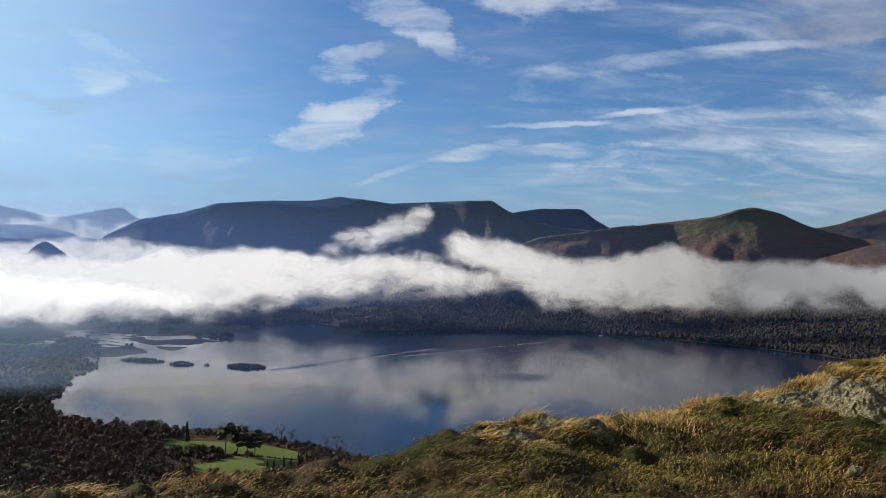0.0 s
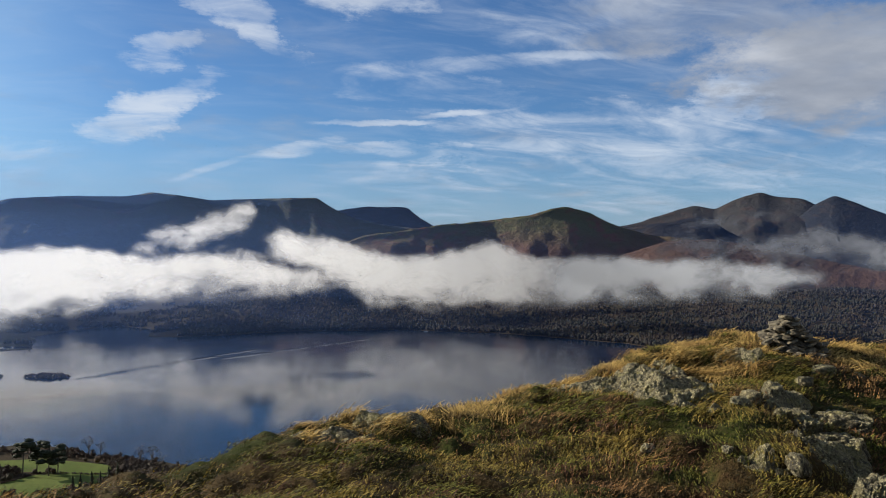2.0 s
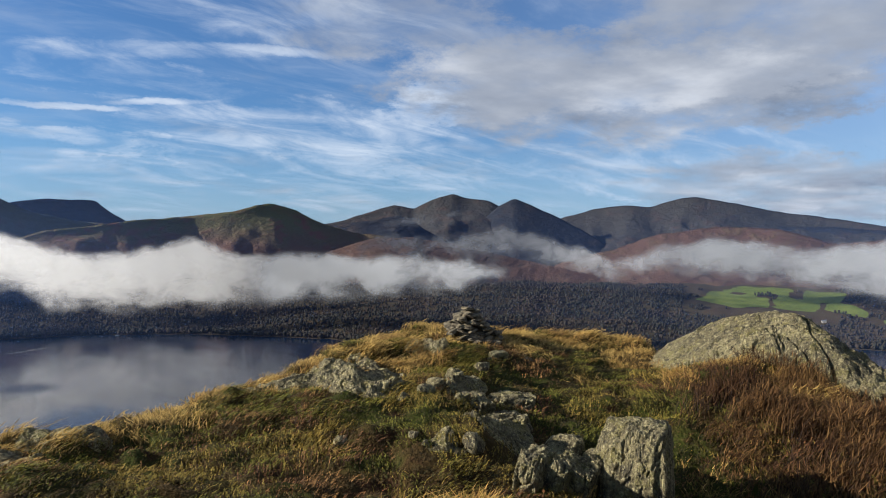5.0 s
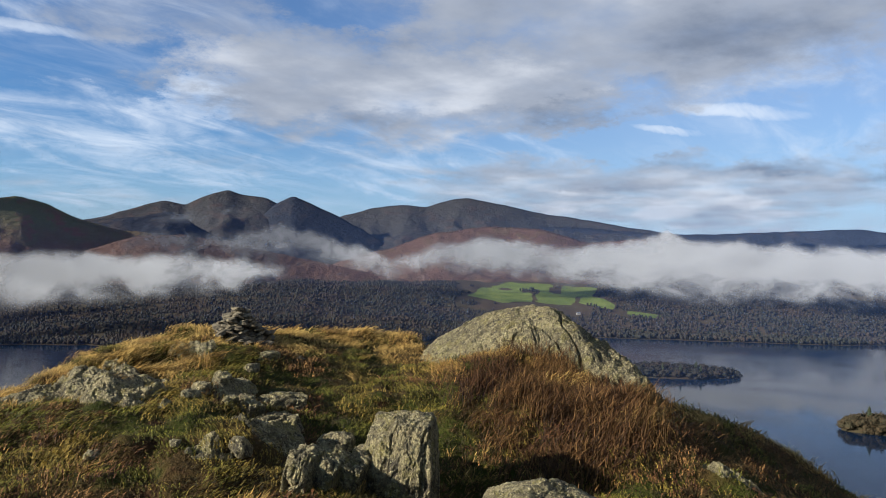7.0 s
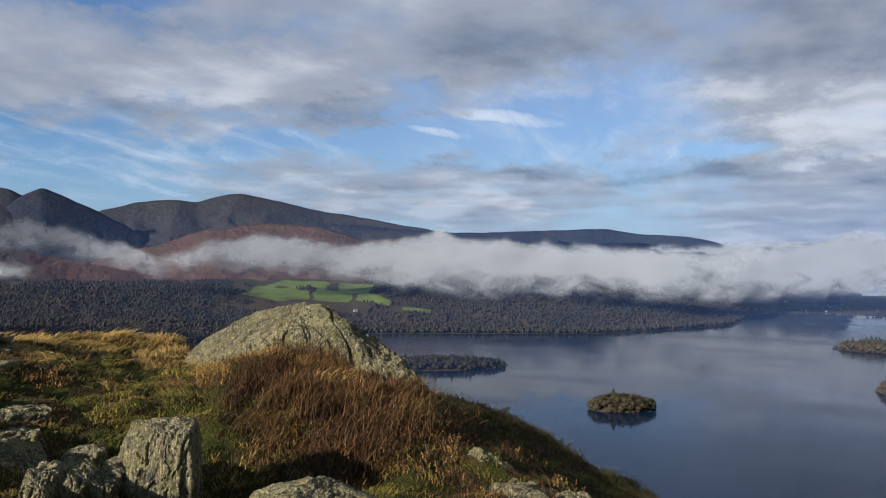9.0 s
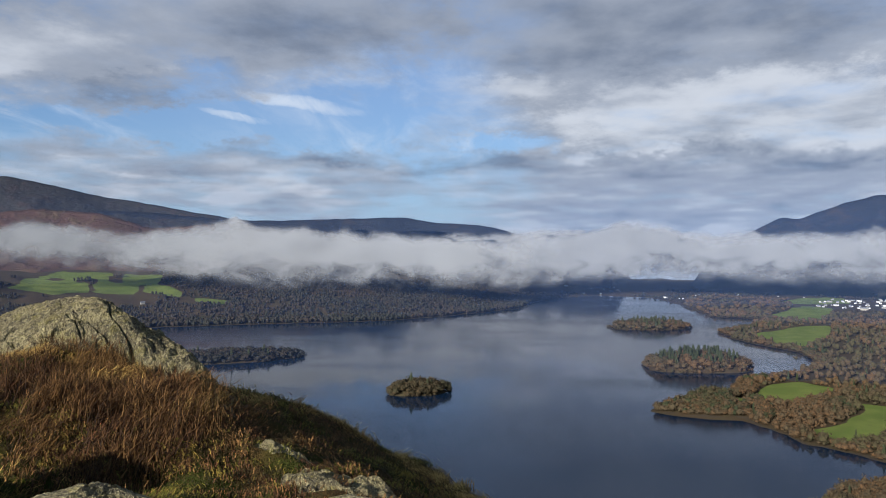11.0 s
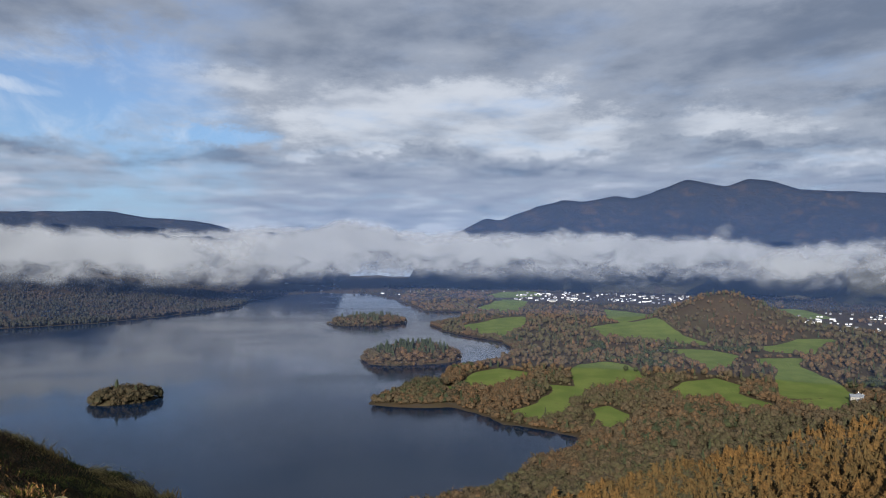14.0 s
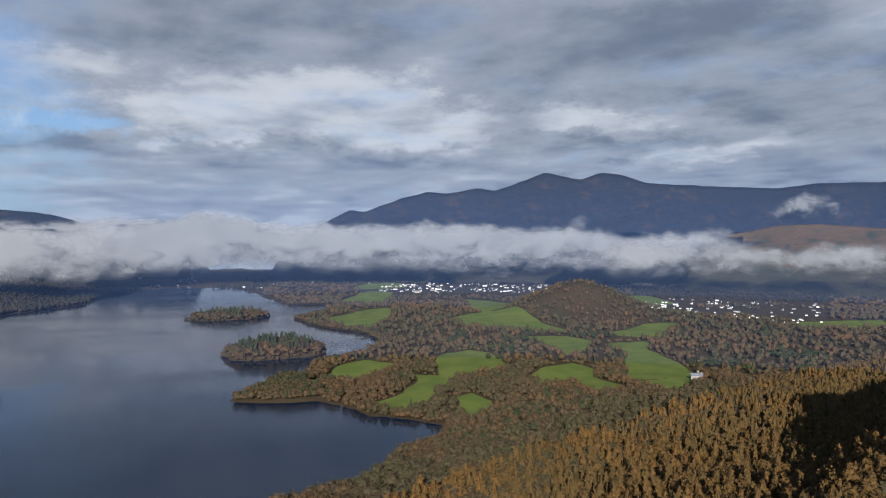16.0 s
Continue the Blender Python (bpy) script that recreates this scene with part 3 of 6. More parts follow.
def land(x, y, s=None):
    """Height of the valley above the lake."""
    x, y = np.asarray(x, float), np.asarray(y, float)
    s = shore_gap(x, y) if s is None else s
    q = gap(x, y, FOOT) * np.where(inside(x, y, EAST), 1, -1)
    flat = np.where(s > 0, 1.2 * (1 - np.exp(-s / 6)) + 0.016 * np.minimum(s, 900), np.maximum(s * 0.12, -8))
    knolls = smooth01(s / 120) * (9 * fbm(x / 230, y / 230, 3, 11) + 3 * fbm(x / 60, y / 60, 3, 4) - 4)
    hill = 62 * smooth01(q / 330) + 124 * smooth01((q - 190) / 260) + 18 * smooth01((q - 420) / 400)
    hill = hill * (0.86 + 0.28 * fbm(x / 190, y / 190, 4, 21))
    r = np.hypot(x, y)
    hill = np.minimum(hill, 232 * np.exp(-r / 330) + 42 * smooth01((r - 300) / 300) + 130 * smooth01((r - 420) / 400) + 400 * smooth01((q - 480) / 300))
    # an unseen dip and spur are added to shape the larch slope's shadow
    hill = hill * (1 - 0.55 * np.exp(-((x - 110) / 140) ** 2 - ((y + 370) / 80) ** 2)) + 175 * np.exp(-((x - 115) / 105) ** 2 - ((y + 505) / 75) ** 2)
    headland = 14 * np.exp(-((x - 1190) / 60) ** 2 - ((y + 250) / 60) ** 2)
    wood_knoll = 96 * np.exp(-((x - 1970) / 190) ** 2 - ((y + 1290) / 170) ** 2)
    az = np.degrees(np.arctan2(x, y))
    out = gap(x, y, SHORE, True) * (s > 0)
    west = ~inside(x, y, EAST) & (r > 1300) & (x + 0.7 * y > 900)
    far = 0.05 * np.maximum(r - 2700, 0) * smooth01((s - 100) / 500) + np.where(west, 1.0, 0.0) * (50 * smooth01(out / 620) + 60 * smooth01((out - 350) / 700) + 26 * smooth01(out / 260) * (fbm(x / 150, y / 150, 3, 77) - 0.3)) * smooth01((x + 900) / 700) * smooth01((96 - az) / 16)
    return flat + knolls + hill * smooth01(s / 40) + headland + wood_knoll + far


def build_ground():
    az = np.unique(np.concatenate([np.arange(-180, -36, 4), np.arange(-36, 150, 0.32), np.arange(150, 180.1, 3)]))
    r = np.concatenate([np.geomspace(26, 380, 45), np.geomspace(382, 3000, 245), np.geomspace(3030, 4950, 24)])
    a, d = np.meshgrid(np.append(az, az[0] + 360), r)
    p = polar(a, d)
    x, y = p[..., 0], p[..., 1]
    s = shore_gap(x, y)
    z = land(x, y, s)
    p = np.stack([x, y, z], -1).reshape(-1, 3)
    f = field_at(x, y).ravel()
    marsh = (smooth01((y - 1850) / 300) * smooth01((1500 - x) / 900) * smooth01((700 - s) / 500) * smooth01(-x / 200)).ravel()
    beach = np.clip(1 - np.abs(s.ravel() - 1) / 9, 0, 1)
    ob = mesh_np("ground", p, grid_faces(len(r), a.shape[1])[:, ::-1], [M_GROUND], smooth=True, field=f, marsh=marsh, shore=beach)
    tagged(ob, "broad valley floor of woods, rough land and green pasture", "ground", kind="structure")


def build_water():
    a = np.linspace(0, 2 * np.pi, 97)[:-1]
    cx, cy = 1400.0, 1000.0
    v = np.concatenate([[[cx, cy, 0]], np.stack([cx + 3300 * np.cos(a), cy + 3300 * np.sin(a), 0 * a], -1)])
    f = np.stack([np.zeros(96, int), np.arange(1, 97), np.roll(np.arange(1, 97), -1)], -1)
    tagged(mesh_np("water", v, f, [M_WATER]), "calm dark blue lake that mirrors hills and clouds", "lake", kind="structure")


build_ground()
build_water()


# ---- fells ----
def fell(name, label, mat, crest, d, front, back=500.0, foot=-10.0, seed=1, rug=1.0, step=0.2, power=1.25):
    """A mountain with its crest along bearings and elevations seen from the crag, d metres off, sloping down over front and back."""
    ca, ce = np.array(crest, float).T
    az = np.arange(ca[0], ca[-1] + step, step)
    # smooth crest between its summits, with small crags
    el = np.interp(az, ca, ce)
    for _ in range(2):
        el = np.convolve(np.pad(el, 1, "edge"), (0.25, 0.5, 0.25), "valid")
    dist = d * (1 + 0.03 * (fbm(az / 5, az * 0 + seed, 2, seed) - 0.5))
    top = EYE + dist * np.tan(np.radians(el))
    top = top + rug * 9 * (fbm(az * 1.6, az * 0 + seed, 4, seed + 3) - 0.5)
    ends = smooth01(np.minimum(az - az[0], az[-1] - az) / 1.2)
    k = np.concatenate([-np.linspace(1, 0, 46) ** 1.15, np.linspace(0, 1, 9)[1:] ** 1.2])
    kk, aa = np.meshgrid(k, az, indexing="ij")
    reach = np.where(kk < 0, front, back)
    rad = dist[None] + kk * reach
    fall = 1 - np.abs(kk) ** (1 / power)
    x, y = rad * np.sin(np.radians(aa)), rad * np.cos(np.radians(aa))
    gully = fbm(x / 520, y / 520, 4, seed, 0.5, True) - 0.62
    mid = fbm(x / 210, y / 210, 3, seed + 5, 0.5, True) - 0.62
    fine = fbm(x / 70, y / 70, 4, seed + 9, 0.55, True) - 0.6
    bite = smooth01(np.abs(kk) / 0.25) * (1 - np.abs(kk) ** 3)
    z = foot + (top[None] - foot) * fall + rug * bite * (gully * 0.25 * (top[None] - foot) + mid * 0.11 * (top[None] - foot) + fine * 15)
    z = foot + (z - foot) * (0.25 + 0.75 * ends[None])
    p = np.stack([x, y, z], -1).reshape(-1, 3)
    ob = mesh_np(name, p, grid_faces(len(k), len(az))[:, ::-1], [mat], smooth=True)
    return tagged(ob, label, "mountain", "fells round the lake")


F_DARK = material("fell_heather", m_fell((0.045, 0.048, 0.044), (0.058, 0.062, 0.042), (0.075, 0.056, 0.042), 0.25))
F_GREEN = material("fell_grass", m_fell((0.085, 0.042, 0.030), (0.072, 0.074, 0.028), (0.11, 0.050, 0.034), 0.25, 200, 440))
F_BROWN = material("fell_bracken", m_fell((0.024, 0.022, 0.017), (0.060, 0.032, 0.023), (0.064, 0.042, 0.024), 0.2, 30, 120))
# cloud shadow on the far fells is put into these two dark colours
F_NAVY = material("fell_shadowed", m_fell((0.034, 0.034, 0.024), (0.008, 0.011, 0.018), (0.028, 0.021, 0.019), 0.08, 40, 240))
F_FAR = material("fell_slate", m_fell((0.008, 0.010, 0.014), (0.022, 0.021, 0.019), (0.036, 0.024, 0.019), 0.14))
F_SUNNY = material("fell_lit_bracken", m_fell((0.030, 0.028, 0.015), (0.066, 0.042, 0.017), (0.020, 0.026, 0.012), 0.1, 100, 230))

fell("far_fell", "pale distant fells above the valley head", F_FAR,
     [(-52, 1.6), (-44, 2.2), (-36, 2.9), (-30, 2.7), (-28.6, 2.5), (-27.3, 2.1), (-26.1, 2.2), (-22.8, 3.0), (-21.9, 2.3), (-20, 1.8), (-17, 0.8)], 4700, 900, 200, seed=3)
fell("near_fell", "small dark knoll rising out of the cloud", F_DARK, [(-34, -2.5), (-31, -0.6), (-29, -1.0), (-27.9, 0.35), (-27.2, 0.5), (-26.2, -0.3), (-24.5, -2.6)], 3250, 240, 240, seed=31)
fell("long_fell", "long dark level-topped fell in shade", F_DARK,
     [(-26.5, -1.5), (-25.2, -0.1), (-23.6, 1.1), (-21.5, 2.2), (-18.9, 2.7), (-16.4, 3.5), (-12.7, 3.8), (-9.4, 3.9), (-7.9, 4.25), (-6.1, 4.1), (-4.0, 3.8),
      (-1.1, 4.0), (3.6, 4.2), (4.4, 3.6), (6.1, 2.8), (9.0, 2.2), (11.5, 2.0), (15, 1.2), (19, 0.2), (25, -2.0)], 4050, 750, 500, seed=5, rug=0.55)
fell("square_fell", "distant flat-topped fell with a steep end", F_FAR, [(3.4, 2.0), (4.4, 2.9), (5.2, 3.3), (6.9, 3.6), (10.2, 3.65), (11.0, 3.0), (12.1, 2.3), (14, 1.2)], 4400, 700, 300, seed=8)
fell("round_fell", "rounded green-topped fell with brown bracken flanks", F_GREEN,
     [(-4, -2.6), (0, -0.8), (3, 0.2), (5.3, 0.8), (7.2, 1.5), (12.0, 2.2), (15.3, 2.6), (19.4, 3.1), (20.9, 3.6), (22.2, 3.72), (23.7, 3.3), (25.8, 2.3), (27.9, 1.7), (30.0, 1.5),
      (33, 0.6), (36, -0.6), (41, -2.6)], 3560, 360, 500, seed=12)
fell("bracken_shoulder", "low russet bracken shoulder above the lakeside woods", F_BROWN,
     [(17, -4.6), (21, -2.8), (26, 0.2), (29, 1.2), (32, 1.4), (34.1, 1.1), (36.5, 0.7), (39.3, 0.0), (43.8, -0.9), (48.1, -1.8), (50.1, -2.7), (53, -3.8), (57, -4.8)], 3420, 330, 400, seed=14)
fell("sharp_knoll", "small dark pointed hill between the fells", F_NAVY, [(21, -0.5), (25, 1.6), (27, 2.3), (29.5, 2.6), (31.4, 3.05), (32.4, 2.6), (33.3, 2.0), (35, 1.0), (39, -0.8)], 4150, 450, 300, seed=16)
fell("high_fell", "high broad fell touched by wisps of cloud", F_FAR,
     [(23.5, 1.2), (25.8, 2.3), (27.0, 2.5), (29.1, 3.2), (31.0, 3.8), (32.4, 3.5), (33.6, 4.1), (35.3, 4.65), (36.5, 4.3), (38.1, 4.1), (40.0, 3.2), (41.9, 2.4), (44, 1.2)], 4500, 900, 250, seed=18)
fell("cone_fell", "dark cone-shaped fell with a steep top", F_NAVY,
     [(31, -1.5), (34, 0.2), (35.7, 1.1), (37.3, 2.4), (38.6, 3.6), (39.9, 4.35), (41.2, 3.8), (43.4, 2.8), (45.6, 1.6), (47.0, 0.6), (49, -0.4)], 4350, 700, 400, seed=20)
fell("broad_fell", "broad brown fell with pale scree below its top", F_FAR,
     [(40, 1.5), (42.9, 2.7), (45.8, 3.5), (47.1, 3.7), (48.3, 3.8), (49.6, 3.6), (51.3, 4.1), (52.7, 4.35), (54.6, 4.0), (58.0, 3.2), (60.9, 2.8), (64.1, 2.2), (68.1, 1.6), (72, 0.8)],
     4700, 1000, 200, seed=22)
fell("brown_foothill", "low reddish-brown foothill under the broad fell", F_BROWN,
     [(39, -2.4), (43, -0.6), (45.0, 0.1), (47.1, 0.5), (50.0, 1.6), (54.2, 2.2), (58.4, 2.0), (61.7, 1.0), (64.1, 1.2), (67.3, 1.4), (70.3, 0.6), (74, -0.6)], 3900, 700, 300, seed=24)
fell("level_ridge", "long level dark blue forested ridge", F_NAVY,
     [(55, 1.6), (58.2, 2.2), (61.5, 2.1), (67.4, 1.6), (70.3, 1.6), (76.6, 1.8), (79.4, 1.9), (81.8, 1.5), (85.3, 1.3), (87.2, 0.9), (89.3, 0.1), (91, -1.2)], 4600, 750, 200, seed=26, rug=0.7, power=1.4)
fell("low_far_hill", "low pale hill far down the valley", F_FAR, [(87, -0.6), (89.1, 0.1), (89.8, 0.2), (91.9, 0.3), (93.5, -0.1), (96, -0.9)], 4750, 400, 100, seed=28, rug=0.5)
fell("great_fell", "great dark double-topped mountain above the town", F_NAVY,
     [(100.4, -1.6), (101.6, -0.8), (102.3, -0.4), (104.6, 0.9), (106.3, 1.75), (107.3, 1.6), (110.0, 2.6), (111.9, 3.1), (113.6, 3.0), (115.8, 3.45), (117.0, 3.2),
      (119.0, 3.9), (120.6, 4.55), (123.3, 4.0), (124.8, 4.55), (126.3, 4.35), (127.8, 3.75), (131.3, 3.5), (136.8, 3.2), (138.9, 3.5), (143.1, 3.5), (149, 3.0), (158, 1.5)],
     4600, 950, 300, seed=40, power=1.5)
fell("orange_hill", "low hill of sunlit orange bracken and green larches", F_SUNNY,
     [(130, -1.9), (131.7, -0.9), (132.3, -0.5), (133.9, 0.1), (136.8, 0.7), (139.2, 0.8), (143.1, 0.5), (148, -0.2), (154, -1.5)], 3600, 320, 400, seed=42, rug=0.5)


# ---- cloud bank lying in the valley ----
def cloud_sheet(name, label, mat, d, base, top, seed, strong=1.0, fade=(4, 4), rag=0.45, slant=0.0):
    """A curtain of cloud d metres off: base and top are elevations along bearings; its crown boils up, its foot hangs soft."""
    az0, az1 = base[0][0], base[-1][0]
    az = np.arange(az0, az1, 0.22)
    lo, hi = np.interp(az, *np.array(base, float).T), np.interp(az, *np.array(top, float).T)
    hi = hi + rag * 2.4 * (fbm(az / 2.6, az * 0 + seed, 4, seed, 0.6) - 0.42)
    lo = np.minimum(lo + rag * 1.6 * (fbm(az / 3.1, az * 0 + seed, 3, seed + 40) - 0.5), hi - 0.5)
    k = np.linspace(0, 1, 36)
    kk, aa = np.meshgrid(k, az, indexing="ij")
    el = lo[None] - 1.0 + (hi - lo + 1.7)[None] * kk
    d = d + np.where(d < 2700, 300 * smooth01((58 - aa) / 16), 0)
    rad = (d - slant * (aa - az0)) * (1 + 0.006 * kk)
    p = polar(aa, rad, EYE + rad * np.tan(np.radians(el)))
    side = smooth01((aa - az0) / fade[0]) * smooth01((az1 - aa) / fade[1])
    dens = strong * side * smooth01((el - lo[None] + 1.0) / np.minimum(4.0, 0.9 * (hi - lo + 1.6))[None]) * smooth01((hi[None] + 0.7 - el) / 1.5)
    ob = mesh_np(name, p.reshape(-1, 3), grid_faces(len(k), len(az)), [mat], smooth=True, dens=dens.ravel())
    return tagged(ob, label, "cloud", "clouds in the valley", "stuff")


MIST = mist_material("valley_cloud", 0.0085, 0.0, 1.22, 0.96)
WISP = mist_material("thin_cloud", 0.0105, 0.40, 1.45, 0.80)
# lit copies of the two above: the sun's glow is in their brighter colours
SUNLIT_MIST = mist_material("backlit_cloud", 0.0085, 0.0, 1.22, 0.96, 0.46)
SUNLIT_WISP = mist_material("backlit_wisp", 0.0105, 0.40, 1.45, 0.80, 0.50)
# tinted sheets stand in for blue air; the paler one carries the sun's glare
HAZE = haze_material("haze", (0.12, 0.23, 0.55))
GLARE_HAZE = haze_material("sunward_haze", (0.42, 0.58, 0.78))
HEAD = ([(-46, -6.8), (-30, -6.4), (-26, -5.8), (-21, -5.2), (-11.7, -4.0), (-4, -3.1), (0, -2.9), (4, -2.7), (7, -2.6)],
        [(-46, 0.4), (-30, -0.4), (-25, -0.9), (-22, -0.7), (-19.6, 0.2), (-17.7, -0.5), (-12.6, 0.1), (-10, -0.6), (-6, -0.3), (-3.5, -0.2), (0, -0.9), (4, -1.2), (7, -1.8)])
PLUME = ([(-10.5, -1.0), (-7, -0.6), (-4, 0.0), (-2, 1.2), (-0.2, 2.8)], [(-10.5, 0.0), (-7, 1.3), (-4.5, 2.1), (-2.5, 3.3), (-1.2, 3.9), (-0.2, 3.4)])
MIDDLE = ([(-0.8, -0.4), (3, -1.2), (6, -2.7), (7.5, -3.7), (12, -4.0), (17, -4.0), (23.4, -3.4), (27.5, -3.1)],
          [(-0.8, 1.2), (0.6, 1.5), (4, 1.1), (6, 0.5), (9, -0.3), (13, 0.0), (16.6, 0.9), (18.5, 0.3), (20.8, -0.2), (24.4, -0.4), (27.5, -0.5)])
TONGUE = ([(34, 0.3), (38, 0.3), (41, -0.3), (44, -1.0), (47, -1.5), (53, -1.4)], [(34, 1.3), (38, 1.7), (41, 1.5), (44, 0.6), (47.2, -0.3), (49, -0.1), (51, 0.9), (53, 1.0)])
BANK = ([(45, -1.6), (52, -1.2), (58, -1.5), (62, -2.3), (68.8, -3.1), (76, -3.2), (88, -3.1), (95, -2.7), (102, -2.5), (111, -2.8), (122, -2.9), (130, -2.3), (138, -1.8)],
        [(45, -0.5), (49.5, 0.2), (51, 0.9), (54, 1.0), (60, 0.1), (65.9, 0.9), (67.4, 1.3), (69, 0.7), (74.7, 0.5), (80, 0.2), (86, -0.2), (92, 0.3), (95.4, 1.1), (98, 0.7), (102, -0.1), (111.5, 0.2), (118, 0.4), (123, 0.2),
         (126, -0.2), (131, -0.1), (138, -0.7)])
TAIL = ([(122, -2.9), (135, -2.8), (145, -2.6), (158, -2.4)], [(122, -0.8), (135, -1.0), (145, -0.7), (158, -0.8)])
for i, dist in enumerate((2180, 2460)):
    cloud_sheet("valley_cloud", "bright bank of low cloud lit from behind", SUNLIT_MIST, dist, *HEAD, 50 + i, 1.15, (4, 5))
    cloud_sheet("valley_cloud", "soft torn mass of low cloud before the round fell", SUNLIT_MIST, dist + 24, *MIDDLE, 54 + i, 1.2, (2.5, 5))
    cloud_sheet("valley_cloud", "soft white bank of low cloud lying along the valley", MIST, 2800 + 90 * i, *[[q for q in row if q[0] < 96] for row in BANK], 58 + i, 1.3, (9, 13))
    cloud_sheet("valley_cloud", "soft white bank of low cloud below the great fell", MIST, 3480 + 90 * i, *[[q for q in row if q[0] > 75] for row in BANK], 68 + i, 1.35, (10, 9))
for i in range(2):
    cloud_sheet("valley_cloud", "white band of cloud along the foot of the russet shoulder", MIST, 2150 + 50 * i, [(19, -3.7), (24, -3.4), (30, -3.1), (36, -2.6), (42, -1.9)], [(19, -0.2), (24, -0.4), (29, -0.4), (33, -0.4), (37.5, -0.8), (42, -1.2)], 82 + i, 1.3, (5, 7), slant=24.0)
cloud_sheet("valley_cloud", "thin white tongue of cloud across the bracken slope", MIST, 2500, *TONGUE, 72, 1.15, (4, 6))
cloud_sheet("rising_wisp", "torn white wisp of cloud climbing the fellside", SUNLIT_MIST, 3240, *PLUME, 61, 1.0, (3, 1.2))
cloud_sheet("rising_wisp", "thin torn veil of cloud below the dark fell", SUNLIT_WISP, 2640, [(-6, -2.6), (2, -2.8), (10, -3.2)], [(-6, 0.2), (2, 0.4), (10, -0.6)], 74, 0.75, (3, 3))
cloud_sheet("rising_wisp", "thin veil of cloud over the russet shoulder", SUNLIT_WISP, 2560, [(26, -1.7), (34, -1.6), (43, -1.6)], [(26, 0.6), (30.5, 1.9), (34, 1.5), (37, 1.6), (43, 0.8)], 75, 0.9, (4, 4))
cloud_sheet("rising_wisp", "torn white wisp of cloud before the high fell", SUNLIT_WISP, 3600, [(28, 0.8), (33, 1.6), (38.5, 2.2)], [(28, 3.0), (34, 3.4), (38.5, 4.4)], 62, 0.85, (3, 2.5))
cloud_sheet("rising_wisp", "small white puff of cloud before the great fell", WISP, 3900, [(134.8, 0.9), (138, 1.0), (142, 0.6)], [(134.8, 1.0), (137.6, 2.3), (139, 2.7), (142, 1.4)], 63, 1.25, (2.6, 2.2))
for a0, a1, e1, k in ((110.4, 113.2, 1.4, 76), (121.4, 124.6, 1.9, 77), (131, 134.6, 0.7, 78), (66.3, 68.9, 1.7, 79)):
    cloud_sheet("rising_wisp", "small wisp curling up from the cloud bank", WISP, 2900, [(a0, -1.2), (a1, -1.0)], [(a0, 0.2), ((a0 + 2 * a1) / 3, e1), (a1, 0.1)], k, 1.0, (1.4, 1.4), 0.5)
cloud_sheet("valley_cloud", "deep bank of cloud closing the valley's foot", MIST, 3640, [(80, -2.4), (96, -2.3), (112, -2.4)], [(80, 0.2), (96, 0.7), (112, 0.1)], 80, 1.7, (6, 6))
cloud_sheet("valley_cloud", "thin grey cloud trailing below the orange hill", MIST, 3010, *TAIL, 73, 1.15, (6, 6))
cloud_sheet("valley_head_mist", "bright low mist over the river flats", SUNLIT_MIST, 1500, [(-50, -5.6), (-30, -5.4), (-20, -5.0), (-10, -4.4)], [(-50, -1.0), (-30, -1.4), (-20, -2.8), (-10, -3.2)], 66, 1.1, (4, 8))
cloud_sheet("valley_head_mist", "bright sunlit mist filling the valley head", SUNLIT_WISP, 3280, [(-50, -5.5), (-24, -5), (-13, -3.5)], [(-50, 1.4), (-30, 0.5), (-24, 0.6), (-20, 0.3), (-13, -0.2)], 65, 1.2)
cloud_sheet("valley_head_mist", "bright torn puffs of mist climbing the far fells", SUNLIT_WISP, 4400, [(-50, -2), (-24, -1.6), (-19, -0.8)], [(-50, 2.6), (-29, 1.6), (-26, 1.9), (-23.4, 1.4), (-21.6, 2.8), (-19, 1.6)], 81, 1.0, (4, 2), 0.7)


def build_haze(d, top, most, low=-7.0, mat=HAZE, ends=(-60, 170), fade=0):
    az = np.arange(*ends, 1.0)
    k = np.linspace(0, 1, 14)
    kk, aa = np.meshgrid(k, az, indexing="ij")
    p = polar(aa, d + 0 * aa, EYE + d * np.tan(np.radians(low + (top - low) * kk)))
    # the foot thins out; glow towards the sun is put into the density
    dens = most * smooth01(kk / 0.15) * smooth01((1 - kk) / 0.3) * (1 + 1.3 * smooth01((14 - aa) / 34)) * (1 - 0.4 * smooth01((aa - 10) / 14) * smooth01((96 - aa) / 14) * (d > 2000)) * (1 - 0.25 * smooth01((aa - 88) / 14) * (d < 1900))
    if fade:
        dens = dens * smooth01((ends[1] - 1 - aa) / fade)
    ob = mesh_np("haze", p.reshape(-1, 3), grid_faces(len(k), len(az)), [mat], smooth=True, dens=dens.ravel())
    tagged(ob, "thin blue haze before the distant fells", "haze", kind="stuff")


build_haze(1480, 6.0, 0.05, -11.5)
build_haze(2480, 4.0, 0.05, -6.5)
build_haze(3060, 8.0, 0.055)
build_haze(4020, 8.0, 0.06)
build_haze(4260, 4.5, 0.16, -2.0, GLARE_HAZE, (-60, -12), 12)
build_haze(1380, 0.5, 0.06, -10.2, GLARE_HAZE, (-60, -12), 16)


